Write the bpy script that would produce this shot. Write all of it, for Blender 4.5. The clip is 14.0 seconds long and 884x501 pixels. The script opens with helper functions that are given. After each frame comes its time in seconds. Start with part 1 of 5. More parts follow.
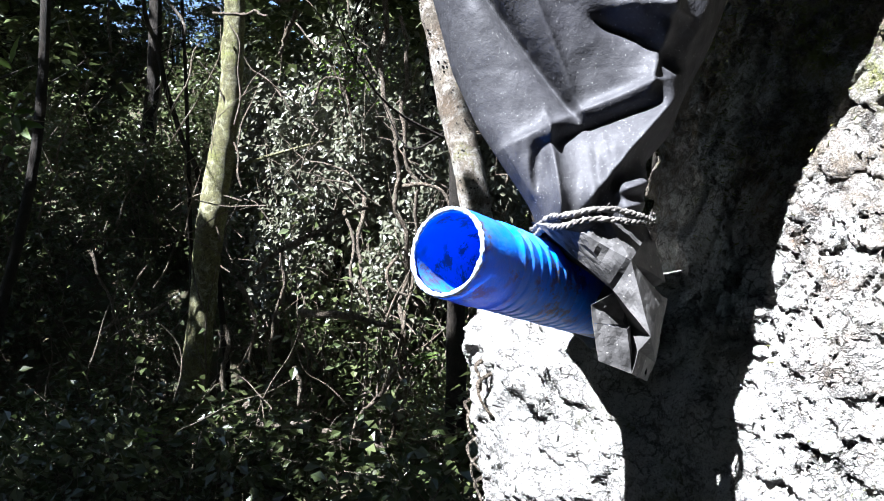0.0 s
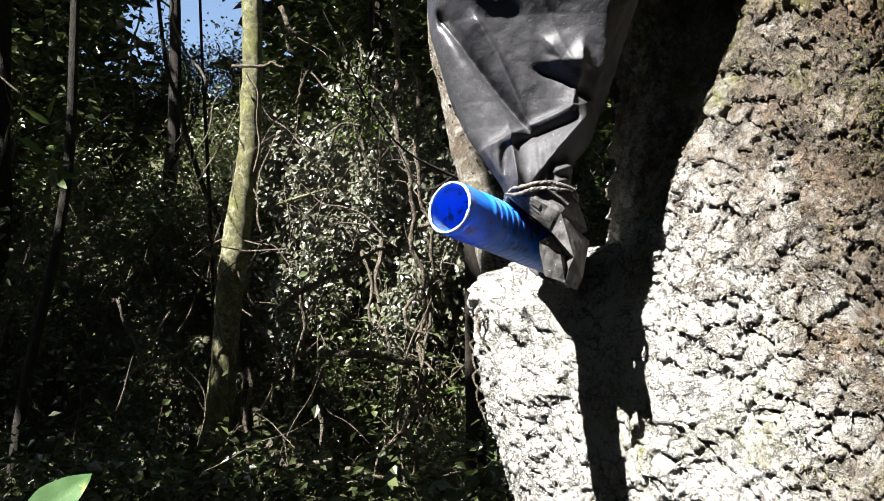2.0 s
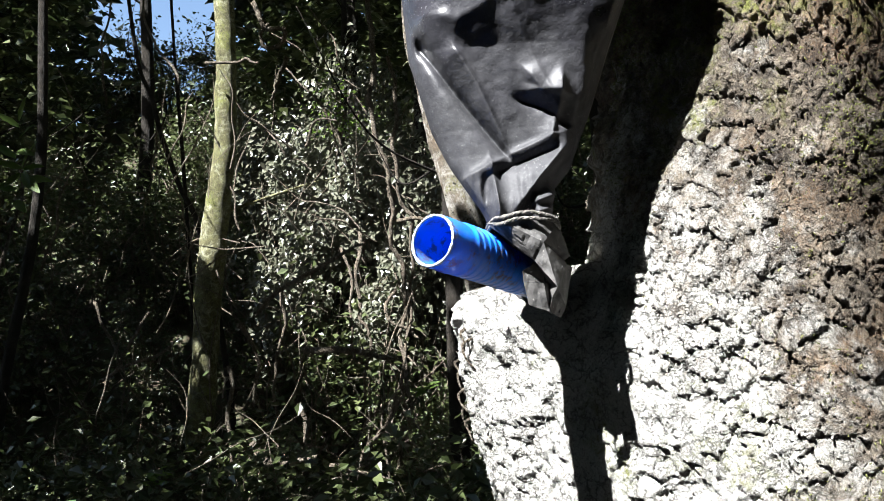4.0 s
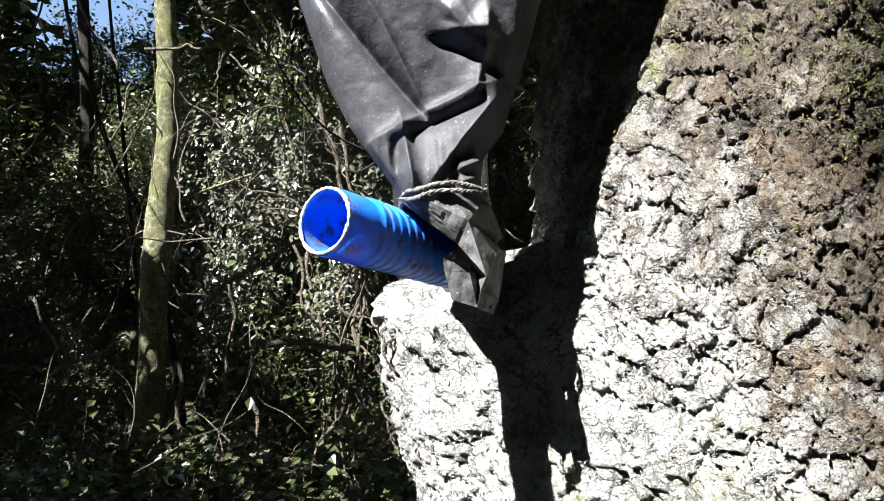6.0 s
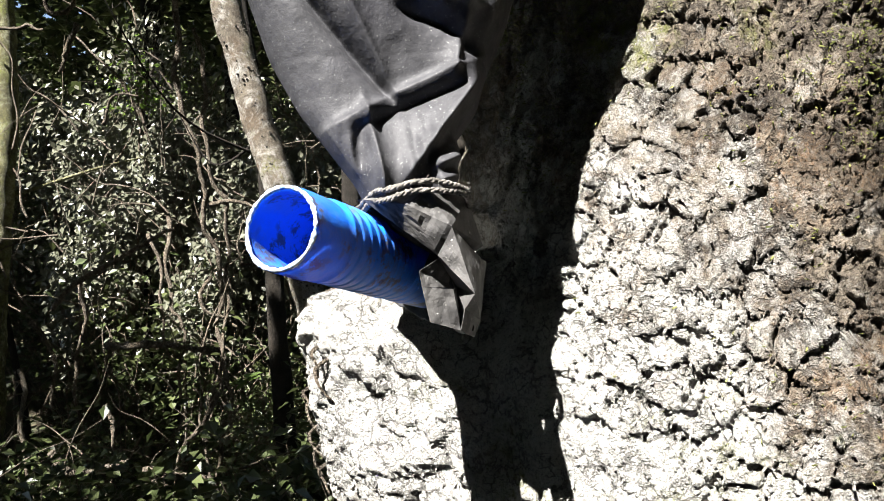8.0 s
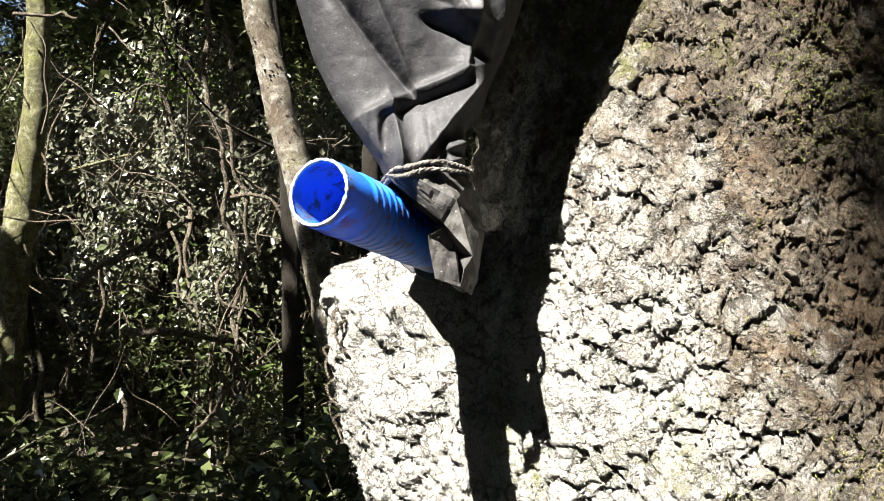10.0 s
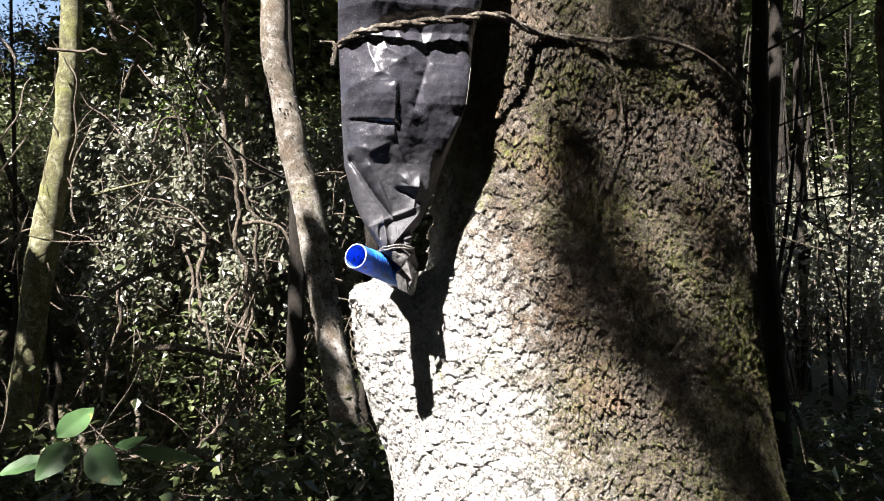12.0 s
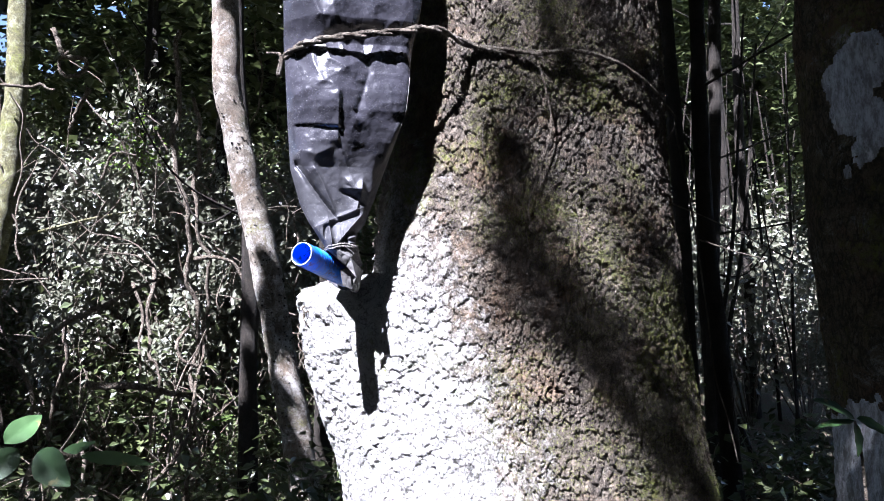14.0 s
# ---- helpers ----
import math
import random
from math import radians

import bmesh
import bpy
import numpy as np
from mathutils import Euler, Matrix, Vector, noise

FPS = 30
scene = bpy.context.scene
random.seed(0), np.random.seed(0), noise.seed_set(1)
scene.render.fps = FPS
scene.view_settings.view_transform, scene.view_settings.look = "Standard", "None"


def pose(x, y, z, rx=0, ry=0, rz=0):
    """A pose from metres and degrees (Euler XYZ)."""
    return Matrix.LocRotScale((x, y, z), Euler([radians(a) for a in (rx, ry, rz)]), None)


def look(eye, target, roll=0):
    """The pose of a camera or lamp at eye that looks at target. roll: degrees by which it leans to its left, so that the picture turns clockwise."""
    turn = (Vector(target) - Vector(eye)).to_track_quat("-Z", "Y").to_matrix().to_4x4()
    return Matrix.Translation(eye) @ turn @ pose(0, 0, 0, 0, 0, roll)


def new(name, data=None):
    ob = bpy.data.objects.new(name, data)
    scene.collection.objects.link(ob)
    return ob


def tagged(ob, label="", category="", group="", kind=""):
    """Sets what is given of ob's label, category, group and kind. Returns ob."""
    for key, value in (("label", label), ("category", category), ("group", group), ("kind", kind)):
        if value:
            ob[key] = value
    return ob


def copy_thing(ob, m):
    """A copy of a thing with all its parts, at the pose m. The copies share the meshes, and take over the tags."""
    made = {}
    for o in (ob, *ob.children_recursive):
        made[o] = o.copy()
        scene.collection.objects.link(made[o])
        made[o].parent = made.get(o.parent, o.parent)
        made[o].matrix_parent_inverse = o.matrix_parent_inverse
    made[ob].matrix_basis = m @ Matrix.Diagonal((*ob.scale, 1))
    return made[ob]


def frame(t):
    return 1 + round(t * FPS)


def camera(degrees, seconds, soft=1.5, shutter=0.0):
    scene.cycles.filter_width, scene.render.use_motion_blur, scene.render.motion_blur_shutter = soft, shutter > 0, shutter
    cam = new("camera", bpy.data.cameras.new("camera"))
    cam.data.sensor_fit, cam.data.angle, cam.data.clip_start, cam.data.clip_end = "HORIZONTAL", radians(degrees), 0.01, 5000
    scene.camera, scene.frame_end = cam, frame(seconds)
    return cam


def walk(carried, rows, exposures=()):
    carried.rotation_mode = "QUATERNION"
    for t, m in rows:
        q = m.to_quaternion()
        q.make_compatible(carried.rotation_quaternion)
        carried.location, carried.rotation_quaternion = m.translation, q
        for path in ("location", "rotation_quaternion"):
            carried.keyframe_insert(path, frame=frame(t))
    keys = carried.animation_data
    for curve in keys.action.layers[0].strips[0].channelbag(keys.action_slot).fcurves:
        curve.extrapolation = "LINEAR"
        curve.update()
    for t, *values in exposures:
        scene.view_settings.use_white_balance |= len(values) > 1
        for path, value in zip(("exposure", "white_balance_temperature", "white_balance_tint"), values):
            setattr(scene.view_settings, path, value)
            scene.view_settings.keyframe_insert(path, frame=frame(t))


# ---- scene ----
cam = camera(59.5, 14.0, 0.7)
PATH = [
    (0, (0.0067, 0.0097, 1.403), (-0.0225, 1.509, 1.4127), 0.1),
    (0.5, (0.0158, -0.0158, 1.4007), (-0.0135, 1.4835, 1.4307), -1.4),
    (1, (0.0195, -0.0442, 1.3887), (-0.0112, 1.455, 1.4232), -2.1),
    (1.5, (0.0195, -0.1057, 1.3767), (-0.0368, 1.3912, 1.448), -2.0),
    (2, (0.0142, -0.1365, 1.3625), (-0.0457, 1.359, 1.454), -1.4),
    (2.5, (0.0083, -0.1575, 1.373), (-0.0457, 1.3387, 1.466), -1.3),
    (3, (0.0053, -0.18, 1.3782), (-0.0532, 1.3162, 1.4667), -1.6),
    (5.5, (0.0315, -0.0592, 1.3835), (0.087, 1.4385, 1.4352), -4.3),
    (6, (0.033, -0.0592, 1.382), (0.099, 1.4385, 1.4278), -4.0),
    (6.5, (0.0255, -0.0577, 1.3827), (0.1087, 1.4392, 1.424), -3.8),
    (7, (0.0203, -0.0532, 1.3887), (0.1673, 1.4392, 1.4173), -4.5),
    (7.5, (0.0105, -0.0338, 1.3947), (0.2797, 1.4423, 1.415), -4.9),
    (8, (0.0008, -0.0037, 1.3918), (0.3232, 1.461, 1.4075), -4.7),
    (8.2, (0.0, -0.003, 1.3887), (0.3247, 1.4618, 1.403), -4.8),
    (10.3, (-0.0112, -0.0878, 1.3775), (0.2677, 1.386, 1.4038), -1.3),
    (10.5, (-0.0195, -0.132, 1.3842), (0.231, 1.347, 1.4007), -1.7),
    (11, (-0.0465, -0.2895, 1.3827), (0.2018, 1.1895, 1.3707), -1.3),
    (11.5, (-0.063, -0.45, 1.3805), (0.204, 1.026, 1.3782), -0.5),
    (12, (-0.06, -0.5423, 1.3678), (0.2303, 0.9278, 1.4495), -0.3),
    (12.5, (-0.0555, -0.5767, 1.3392), (0.3112, 0.8715, 1.4735), -0.4),
    (13, (-0.051, -0.591, 1.3385), (0.3277, 0.8513, 1.502), -0.8),
    (13.5, (-0.054, -0.5895, 1.3317), (0.3277, 0.852, 1.4937), -1.0),
    (14, (-0.0547, -0.5835, 1.3242), (0.3195, 0.861, 1.475), -1.3),
]
# seconds, stops, kelvin, tint
EXPOSURES = [(0, 3.05, 5800, 12), (0.8, 2.9, 6300, 12), (1.5, 2.6, 6700, 11), (3, 2.66, 6250, 9), (5.5, 2.68, 6250, 9), (8, 2.66, 6650, 10), (11, 2.68, 7050, 8), (11.6, 2.72, 6900, 11), (12.4, 3.02, 6350, 18), (13.2, 3.1, 5850, 21), (14, 3.14, 5600, 22)]
walk(cam, [(t, look(eye, target, roll)) for t, eye, target, roll in PATH], EXPOSURES)

import collections

# ---- sun and sky ----
SUN = Vector((0.42, 0.42, -0.80)).normalized()
sun_data = bpy.data.lights.new("sun", "SUN")
sun_data.energy, sun_data.angle, sun_data.color = 5.0, radians(0.53), (1.0, 0.98, 0.96)
sun = new("sun", sun_data)
sun.matrix_world = look((0, 0, 30), Vector((0, 0, 30)) + SUN)
world = bpy.data.worlds.new("sky")
scene.world = world
world.use_nodes = True
sky = world.node_tree.nodes.new("ShaderNodeTexSky")
sky.sky_type, sky.sun_disc = "NISHITA", False
sky.sun_elevation = math.asin(-SUN.z)
sky.sun_rotation = math.atan2(-SUN.x, -SUN.y)
back = world.node_tree.nodes["Background"]
back.inputs["Strength"].default_value = 0.036
world.node_tree.links.new(sky.outputs["Color"], back.inputs["Color"])

# ---- noise on arrays ----
RNG = np.random.default_rng(7)


def hashed(i, seed):
    i = i.astype(np.int64)
    h = (i[..., 0] * 374761393 + i[..., 1] * 668265263 + i[..., 2] * 2147483647 + seed * 1274126177) & 0xFFFFFFFF
    h = ((h ^ (h >> 13)) * 1274126177) & 0xFFFFFFFF
    h = ((h ^ (h >> 16)) * 2246822519) & 0xFFFFFFFF
    return ((h ^ (h >> 15)) & 0xFFFFFF) / float(0xFFFFFF)


def vnoise(p, seed=0):
    """Smooth value noise, -1 to 1."""
    i = np.floor(p)
    f = p - i
    f = f * f * (3 - 2 * f)
    total = 0
    for dx in (0, 1):
        for dy in (0, 1):
            for dz in (0, 1):
                w = (f[..., 0] if dx else 1 - f[..., 0]) * (f[..., 1] if dy else 1 - f[..., 1]) * (f[..., 2] if dz else 1 - f[..., 2])
                total = total + w * hashed(i + (dx, dy, dz), seed)
    return total * 2 - 1


def fbm(p, octaves=3, seed=0):
    return sum(vnoise(p * 2.03 ** k, seed + k) / 2 ** k for k in range(octaves))


def cells(p, seed=0):
    """Distances to the nearest and second nearest feature points."""
    i = np.floor(p)
    a = np.full(p.shape[:-1], 9.0)
    b = np.full(p.shape[:-1], 9.0)
    for dx in (-1, 0, 1):
        for dy in (-1, 0, 1):
            for dz in (-1, 0, 1):
                c = i + (dx, dy, dz)
                q = c + np.stack([hashed(c, seed + 11), hashed(c, seed + 12), hashed(c, seed + 13)], -1)
                d = np.sqrt(((q - p) ** 2).sum(-1))
                b = np.minimum(b, np.maximum(a, d))
                a = np.minimum(a, d)
    return a, b


def plates(p, seed=0):
    """As cells(), with a random number of the nearest point and the way from it."""
    i = np.floor(p)
    a = np.full(p.shape[:-1], 9.0)
    b = np.full(p.shape[:-1], 9.0)
    own = np.zeros(p.shape[:-1])
    off = np.zeros(p.shape)
    for dx in (-1, 0, 1):
        for dy in (-1, 0, 1):
            for dz in (-1, 0, 1):
                c = i + (dx, dy, dz)
                q = c + np.stack([hashed(c, seed + 11), hashed(c, seed + 12), hashed(c, seed + 13)], -1)
                d = np.sqrt(((q - p) ** 2).sum(-1))
                near = d < a
                b = np.minimum(b, np.maximum(a, d))
                own = np.where(near, hashed(c, seed + 14), own)
                off = np.where(near[..., None], p - q, off)
                a = np.minimum(a, d)
    return a, b, own, off


def smooth(a, b, x):
    t = np.clip((x - a) / (b - a), 0, 1)
    return t * t * (3 - 2 * t)


# ---- meshes ----
def mesh(name, verts, faces, material, shaded=True):
    me = bpy.data.meshes.new(name)
    me.from_pydata(np.asarray(verts).tolist(), [], faces if isinstance(faces, list) else faces.tolist())
    me.materials.append(material)
    if shaded:
        me.polygons.foreach_set("use_smooth", np.ones(len(me.polygons), dtype=bool))
    me.update()
    return me


def part(name, me, parent=None, label=""):
    ob = new(name, me)
    ob.parent = parent
    return tagged(ob, label)


def thing(name, place, label, category, group="", kind=""):
    ob = new(name)
    ob.location = place
    return tagged(ob, label, category, group, kind)


def sheet_faces(n, m, closed=False):
    """Quads of a grid of n rows of m points; closed joins the last column to the first."""
    r = np.arange(n - 1)[:, None]
    c = np.arange(m if closed else m - 1)[None, :]
    d = (c + 1) % m
    return np.stack([r * m + c, r * m + d, (r + 1) * m + d, (r + 1) * m + c], -1).reshape(-1, 4)


def glide(points, steps):
    """A smooth line through the points."""
    p = np.asarray(points, float)
    p = np.vstack([2 * p[0] - p[1], p, 2 * p[-1] - p[-2]])
    out = []
    for k in range(1, len(p) - 2):
        for s in np.linspace(0, 1, steps, endpoint=False):
            a, b, c, d = p[k - 1:k + 3]
            out.append(0.5 * (2 * b + (c - a) * s + (2 * a - 5 * b + 4 * c - d) * s * s + (3 * b - a - 3 * c + d) * s ** 3))
    out.append(p[-2])
    return np.array(out)


def swept(line, radius, sides=8, rough=0.0, seed=0, grain=6.0, cap=True):
    """Points and quads of a round stem along a line, with radii (start, end) or one a point, and an uneven surface."""
    line = np.asarray(line, float)
    n = len(line)
    r = np.interp(np.linspace(0, 1, n), np.linspace(0, 1, len(radius)), radius)
    t = np.gradient(line, axis=0)
    t /= np.linalg.norm(t, axis=1)[:, None] + 1e-12
    up = np.array((0.13, 0.97, 0.2))
    a = np.cross(t, up)
    a /= np.linalg.norm(a, axis=1)[:, None] + 1e-12
    b = np.cross(t, a)
    ang = np.linspace(0, 2 * np.pi, sides, endpoint=False)
    ringed = a[:, None] * np.cos(ang)[None, :, None] + b[:, None] * np.sin(ang)[None, :, None]
    v = line[:, None] + ringed * r[:, None, None]
    if rough:
        k = fbm(v * grain / max(r.max(), 1e-6) * 0.12, 3, seed)
        v = line[:, None] + ringed * (r[:, None] * (1 + rough * k))[..., None]
    f = sheet_faces(n, sides, True)
    v = v.reshape(-1, 3)
    faces = f.tolist()
    if cap:
        faces += [list(range(sides))[::-1], list(range((n - 1) * sides, n * sides))]
    return v, faces


def joined(pieces):
    verts, faces, base = [], [], 0
    for v, f in pieces:
        verts.append(np.asarray(v))
        faces += [[i + base for i in q] for q in (f if isinstance(f, list) else f.tolist())]
        base += len(v)
    return np.vstack(verts), faces


def leaf_cloud(at, size, droop=0.2, wide=0.34, rng=RNG, flat=0.5, face=None):
    """Leaves folded on the midrib, of four points each, at the places given."""
    n = len(at)
    yaw = rng.uniform(0, 2 * np.pi, n)
    d = np.stack([np.cos(yaw), np.sin(yaw), rng.normal(-droop, 0.4, n)], -1)
    d /= np.linalg.norm(d, axis=1)[:, None]
    up = np.stack([rng.normal(0, flat, n), rng.normal(0, flat, n), np.ones(n)], -1)
    if face is not None:
        # hanging leaves turn towards the light
        up = np.array(face) + rng.normal(0, flat, (n, 3))
        d = np.cross(up, rng.normal(0, 1, (n, 3)))
        d[:, 2] -= 0.5 * np.linalg.norm(d, axis=1)
        d /= np.linalg.norm(d, axis=1)[:, None]
    side = np.cross(d, up)
    side /= np.linalg.norm(side, axis=1)[:, None] + 1e-9
    nrm = np.cross(side, d)
    size = np.asarray(size)[:, None] * np.ones((n, 1))
    mid = at + d * size * 0.45 + nrm * size * 0.08
    v = np.stack([at, mid + side * size * wide, at + d * size - nrm * size * 0.06, mid - side * size * wide], 1).reshape(-1, 3)
    b = np.arange(n)[:, None] * 4
    f = np.concatenate([np.hstack([b, b + 1, b + 2]), np.hstack([b, b + 2, b + 3])])
    return v, f.tolist()


# ---- materials ----
class Paint:
    """A node material, built step by step."""

    def __init__(self, name):
        self.mat = bpy.data.materials.new(name)
        self.mat.use_nodes = True
        self.tree = self.mat.node_tree
        self.bsdf = self.tree.nodes["Principled BSDF"]
        self.out = self.tree.nodes["Material Output"]
        self.where = self.add("ShaderNodeTexCoord").outputs["Object"]

    def add(self, kind, **values):
        node = self.tree.nodes.new(kind)
        for key, value in values.items():
            if key in node.inputs:
                self.put(node.inputs[key], value)
        return node

    def put(self, socket, value):
        if isinstance(value, bpy.types.NodeSocket):
            self.tree.links.new(value, socket)
        else:
            socket.default_value = value

    def noise(self, scale, detail=4.0, rough=0.6, stretch=(1, 1, 1), distort=0.0):
        m = self.add("ShaderNodeMapping", Vector=self.where, Scale=stretch)
        n = self.add("ShaderNodeTexNoise", Vector=m.outputs["Vector"], Scale=scale, Detail=detail, Roughness=rough, Distortion=distort)
        return n.outputs["Fac"]

    def cracks(self, scale, stretch=(1, 1, 1), wander=0.5):
        """Distance to the edges of irregular cells, with wavering edges."""
        m = self.add("ShaderNodeMapping", Vector=self.where, Scale=stretch)
        n = self.add("ShaderNodeTexNoise", Vector=m.outputs["Vector"], Scale=scale * 1.7, Detail=4.0, Roughness=0.7)
        shift = self.tree.nodes.new("ShaderNodeVectorMath")
        shift.operation = "MULTIPLY_ADD"
        self.put(shift.inputs[0], n.outputs["Color"])
        shift.inputs[1].default_value = (wander / scale * 2,) * 3
        self.put(shift.inputs[2], m.outputs["Vector"])
        v = self.tree.nodes.new("ShaderNodeTexVoronoi")
        v.feature = "DISTANCE_TO_EDGE"
        self.put(v.inputs["Vector"], shift.outputs[0])
        v.inputs["Scale"].default_value = scale
        return v.outputs["Distance"]

    def ramp(self, value, low, high, lo=0.0, hi=1.0):
        n = self.add("ShaderNodeMapRange", Value=value)
        for key, v in (("From Min", low), ("From Max", high), ("To Min", lo), ("To Max", hi)):
            n.inputs[key].default_value = v
        return n.outputs["Result"]

    def mix(self, fac, a, b):
        n = self.tree.nodes.new("ShaderNodeMix")
        n.data_type = "RGBA"
        for socket, value in ((n.inputs[0], fac), (n.inputs[6], a), (n.inputs[7], b)):
            if not isinstance(value, bpy.types.NodeSocket) and socket.type == "RGBA":
                value = (*value, 1.0)
            self.put(socket, value)
        return n.outputs[2]

    def maths(self, kind, a, b=0.0):
        n = self.tree.nodes.new("ShaderNodeMath")
        n.operation = kind
        self.put(n.inputs[0], a)
        self.put(n.inputs[1], b)
        return n.outputs[0]

    def bump(self, height, distance, strength=1.0):
        n = self.add("ShaderNodeBump", Height=height, Distance=distance, Strength=strength)
        self.tree.links.new(n.outputs["Normal"], self.bsdf.inputs["Normal"])

    def finish(self, colour, roughness, **more):
        self.put(self.bsdf.inputs["Base Color"], colour if isinstance(colour, bpy.types.NodeSocket) else (*colour, 1.0))
        self.put(self.bsdf.inputs["Roughness"], roughness)
        for key, value in more.items():
            self.put(self.bsdf.inputs[key.replace("_", " ")], value)
        return self.mat


def bark_paint(name, dark, light, moss, rust, pale, moss_from=0.56, pale_from=0.6, size=1.0, lean=0.0, cracked=1.0):
    p = Paint(name)
    fine = p.ramp(p.noise(800 / size, 5, 0.75), 0.40, 0.62)
    tone = p.mix(p.ramp(p.noise(60 / size, 7, 0.8), 0.36, 0.64), dark, light)
    tone = p.mix(p.maths("MULTIPLY", fine, 0.6), tone, p.mix(0.5, dark, tuple(c * 0.4 for c in dark)))
    tone = p.mix(p.maths("MULTIPLY", p.ramp(p.noise(14 / size, 6, 0.75), 0.50, 0.64), fine), tone, rust)
    spread = p.noise(26 / size, 9, 0.85, distort=0.4)
    green = p.noise(9 / size, 7, 0.75, distort=0.3)
    if lean:
        # lichen thins out across the trunk to moss; the paleness also paints in sunlight
        axes = p.add("ShaderNodeSeparateXYZ", Vector=p.where)
        across = p.maths("ADD", axes.outputs["X"], p.maths("MULTIPLY", p.maths("SUBTRACT", axes.outputs["Z"], 1.28), 0.34))
        spread = p.maths("ADD", spread, p.ramp(across, -0.185, -0.058, lean, -0.045))
        green = p.maths("ADD", green, p.ramp(across, -0.16, 0.04, -0.09, 0.0))
    tone = p.mix(p.maths("MULTIPLY", p.ramp(spread, pale_from - 0.05, pale_from + 0.11), p.ramp(p.noise(420 / size, 6, 0.75), 0.30, 0.44)), tone, pale)
    # darker colour in fine wriggling creases
    crease = p.maths("ABSOLUTE", p.maths("SUBTRACT", p.noise(330 / size, 3, 0.6, distort=1.2), 0.5))
    tone = p.mix(p.maths("MULTIPLY", p.ramp(crease, 0.025, 0.0), 0.55), tone, tuple(c * 0.5 for c in dark))
    tone = p.mix(p.maths("MULTIPLY", p.ramp(p.noise(1100 / size, 3, 0.6), 0.58, 0.64), 0.45), tone, tuple(c * 0.5 for c in dark))
    # open cracks, broken off here and there, round and upright by turns
    split = p.maths("MULTIPLY", p.ramp(p.cracks(95 / size), 0.075, 0.02), p.ramp(p.noise(48 / size, 3), 0.46, 0.54))
    chip = p.maths("MULTIPLY", p.ramp(p.cracks(240 / size), 0.10, 0.02), p.ramp(p.noise(85 / size, 3), 0.50, 0.58))
    cleft = p.maths("MULTIPLY", p.ramp(p.cracks(150 / size, (1, 1, 0.42)), 0.15, 0.05), p.ramp(p.noise(40 / size, 3), 0.36, 0.48))
    if lean:
        cleft = p.maths("MULTIPLY", cleft, p.ramp(across, -0.14, 0.0))
    open_crack = p.maths("MULTIPLY", p.maths("MAXIMUM", split, p.maths("MAXIMUM", chip, cleft)), cracked)
    # a dark colour stands in for the shade inside the cracks
    tone = p.mix(p.maths("MULTIPLY", open_crack, 0.62), tone, tuple(c * 0.3 for c in dark))
    grain = p.ramp(p.noise(190 / size, 6, 0.75), 0.44, 0.56)
    tone = p.mix(p.maths("MULTIPLY", p.ramp(green, moss_from, moss_from + 0.12), grain), tone, moss)
    relief = p.maths("ADD", p.noise(420 / size, 8, 0.8), p.maths("MULTIPLY", p.noise(1500 / size, 3, 0.7), 0.5))
    relief = p.maths("SUBTRACT", p.maths("ADD", relief, p.ramp(crease, 0.0, 0.06, -0.35, 0.0)), open_crack)
    p.bump(relief, 0.0030 * size, 1.0)
    return p.finish(tone, 0.9, Specular_IOR_Level=0.25)


def leaf_paint(name, a, b, gloss=0.38, through_light=0.25):
    p = Paint(name)
    info = p.add("ShaderNodeNewGeometry").outputs["Random Per Island"]
    tone = p.mix(info, a, b)
    tone = p.mix(p.ramp(p.noise(3, 3), 0.45, 0.75, 0, 0.5), tone, tuple(c * 0.5 for c in a))
    mat = p.finish(tone, gloss, Specular_IOR_Level=0.55)
    t = p.add("ShaderNodeBsdfTranslucent", Color=tone)
    m = p.add("ShaderNodeMixShader", Fac=through_light)
    p.tree.links.new(p.bsdf.outputs[0], m.inputs[1])
    p.tree.links.new(t.outputs[0], m.inputs[2])
    p.tree.links.new(m.outputs[0], p.out.inputs["Surface"])
    return mat


BARK = bark_paint("mossy_bark", (0.065, 0.052, 0.040), (0.34, 0.285, 0.215), (0.165, 0.175, 0.040), (0.27, 0.165, 0.090), (0.54, 0.53, 0.49), 0.50, 0.58, lean=0.25)
BARK_PALE = bark_paint("lichen_bark", (0.075, 0.062, 0.040), (0.24, 0.195, 0.125), (0.15, 0.15, 0.04), (0.24, 0.13, 0.075), (0.50, 0.50, 0.46), 0.52, 0.60, 2.2)
BARK_GREEN = bark_paint("green_bark", (0.06, 0.055, 0.028), (0.30, 0.29, 0.13), (0.20, 0.22, 0.055), (0.09, 0.08, 0.045), (0.52, 0.52, 0.36), 0.52, 0.55, 2.6, cracked=0.4)
BARK_GREY = bark_paint("grey_bark", (0.07, 0.058, 0.043), (0.33, 0.285, 0.22), (0.17, 0.17, 0.05), (0.20, 0.14, 0.09), (0.62, 0.60, 0.55), 0.56, 0.53, 5.0, cracked=0.25)
# very dark bark, which also carries the deep shade on the background trees
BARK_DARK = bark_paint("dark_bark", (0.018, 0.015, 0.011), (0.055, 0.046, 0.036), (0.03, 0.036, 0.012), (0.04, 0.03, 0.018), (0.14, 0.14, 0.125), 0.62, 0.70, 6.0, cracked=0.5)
p = Paint("dark_knob")
KNOB = p.finish(p.mix(p.noise(40, 4), (0.008, 0.007, 0.005), (0.028, 0.024, 0.018)), 0.9)
LIANA = bark_paint("liana_bark", (0.14, 0.11, 0.08), (0.34, 0.30, 0.23), (0.14, 0.14, 0.06), (0.2, 0.14, 0.09), (0.45, 0.43, 0.38), 0.62, 0.6, 3.0)
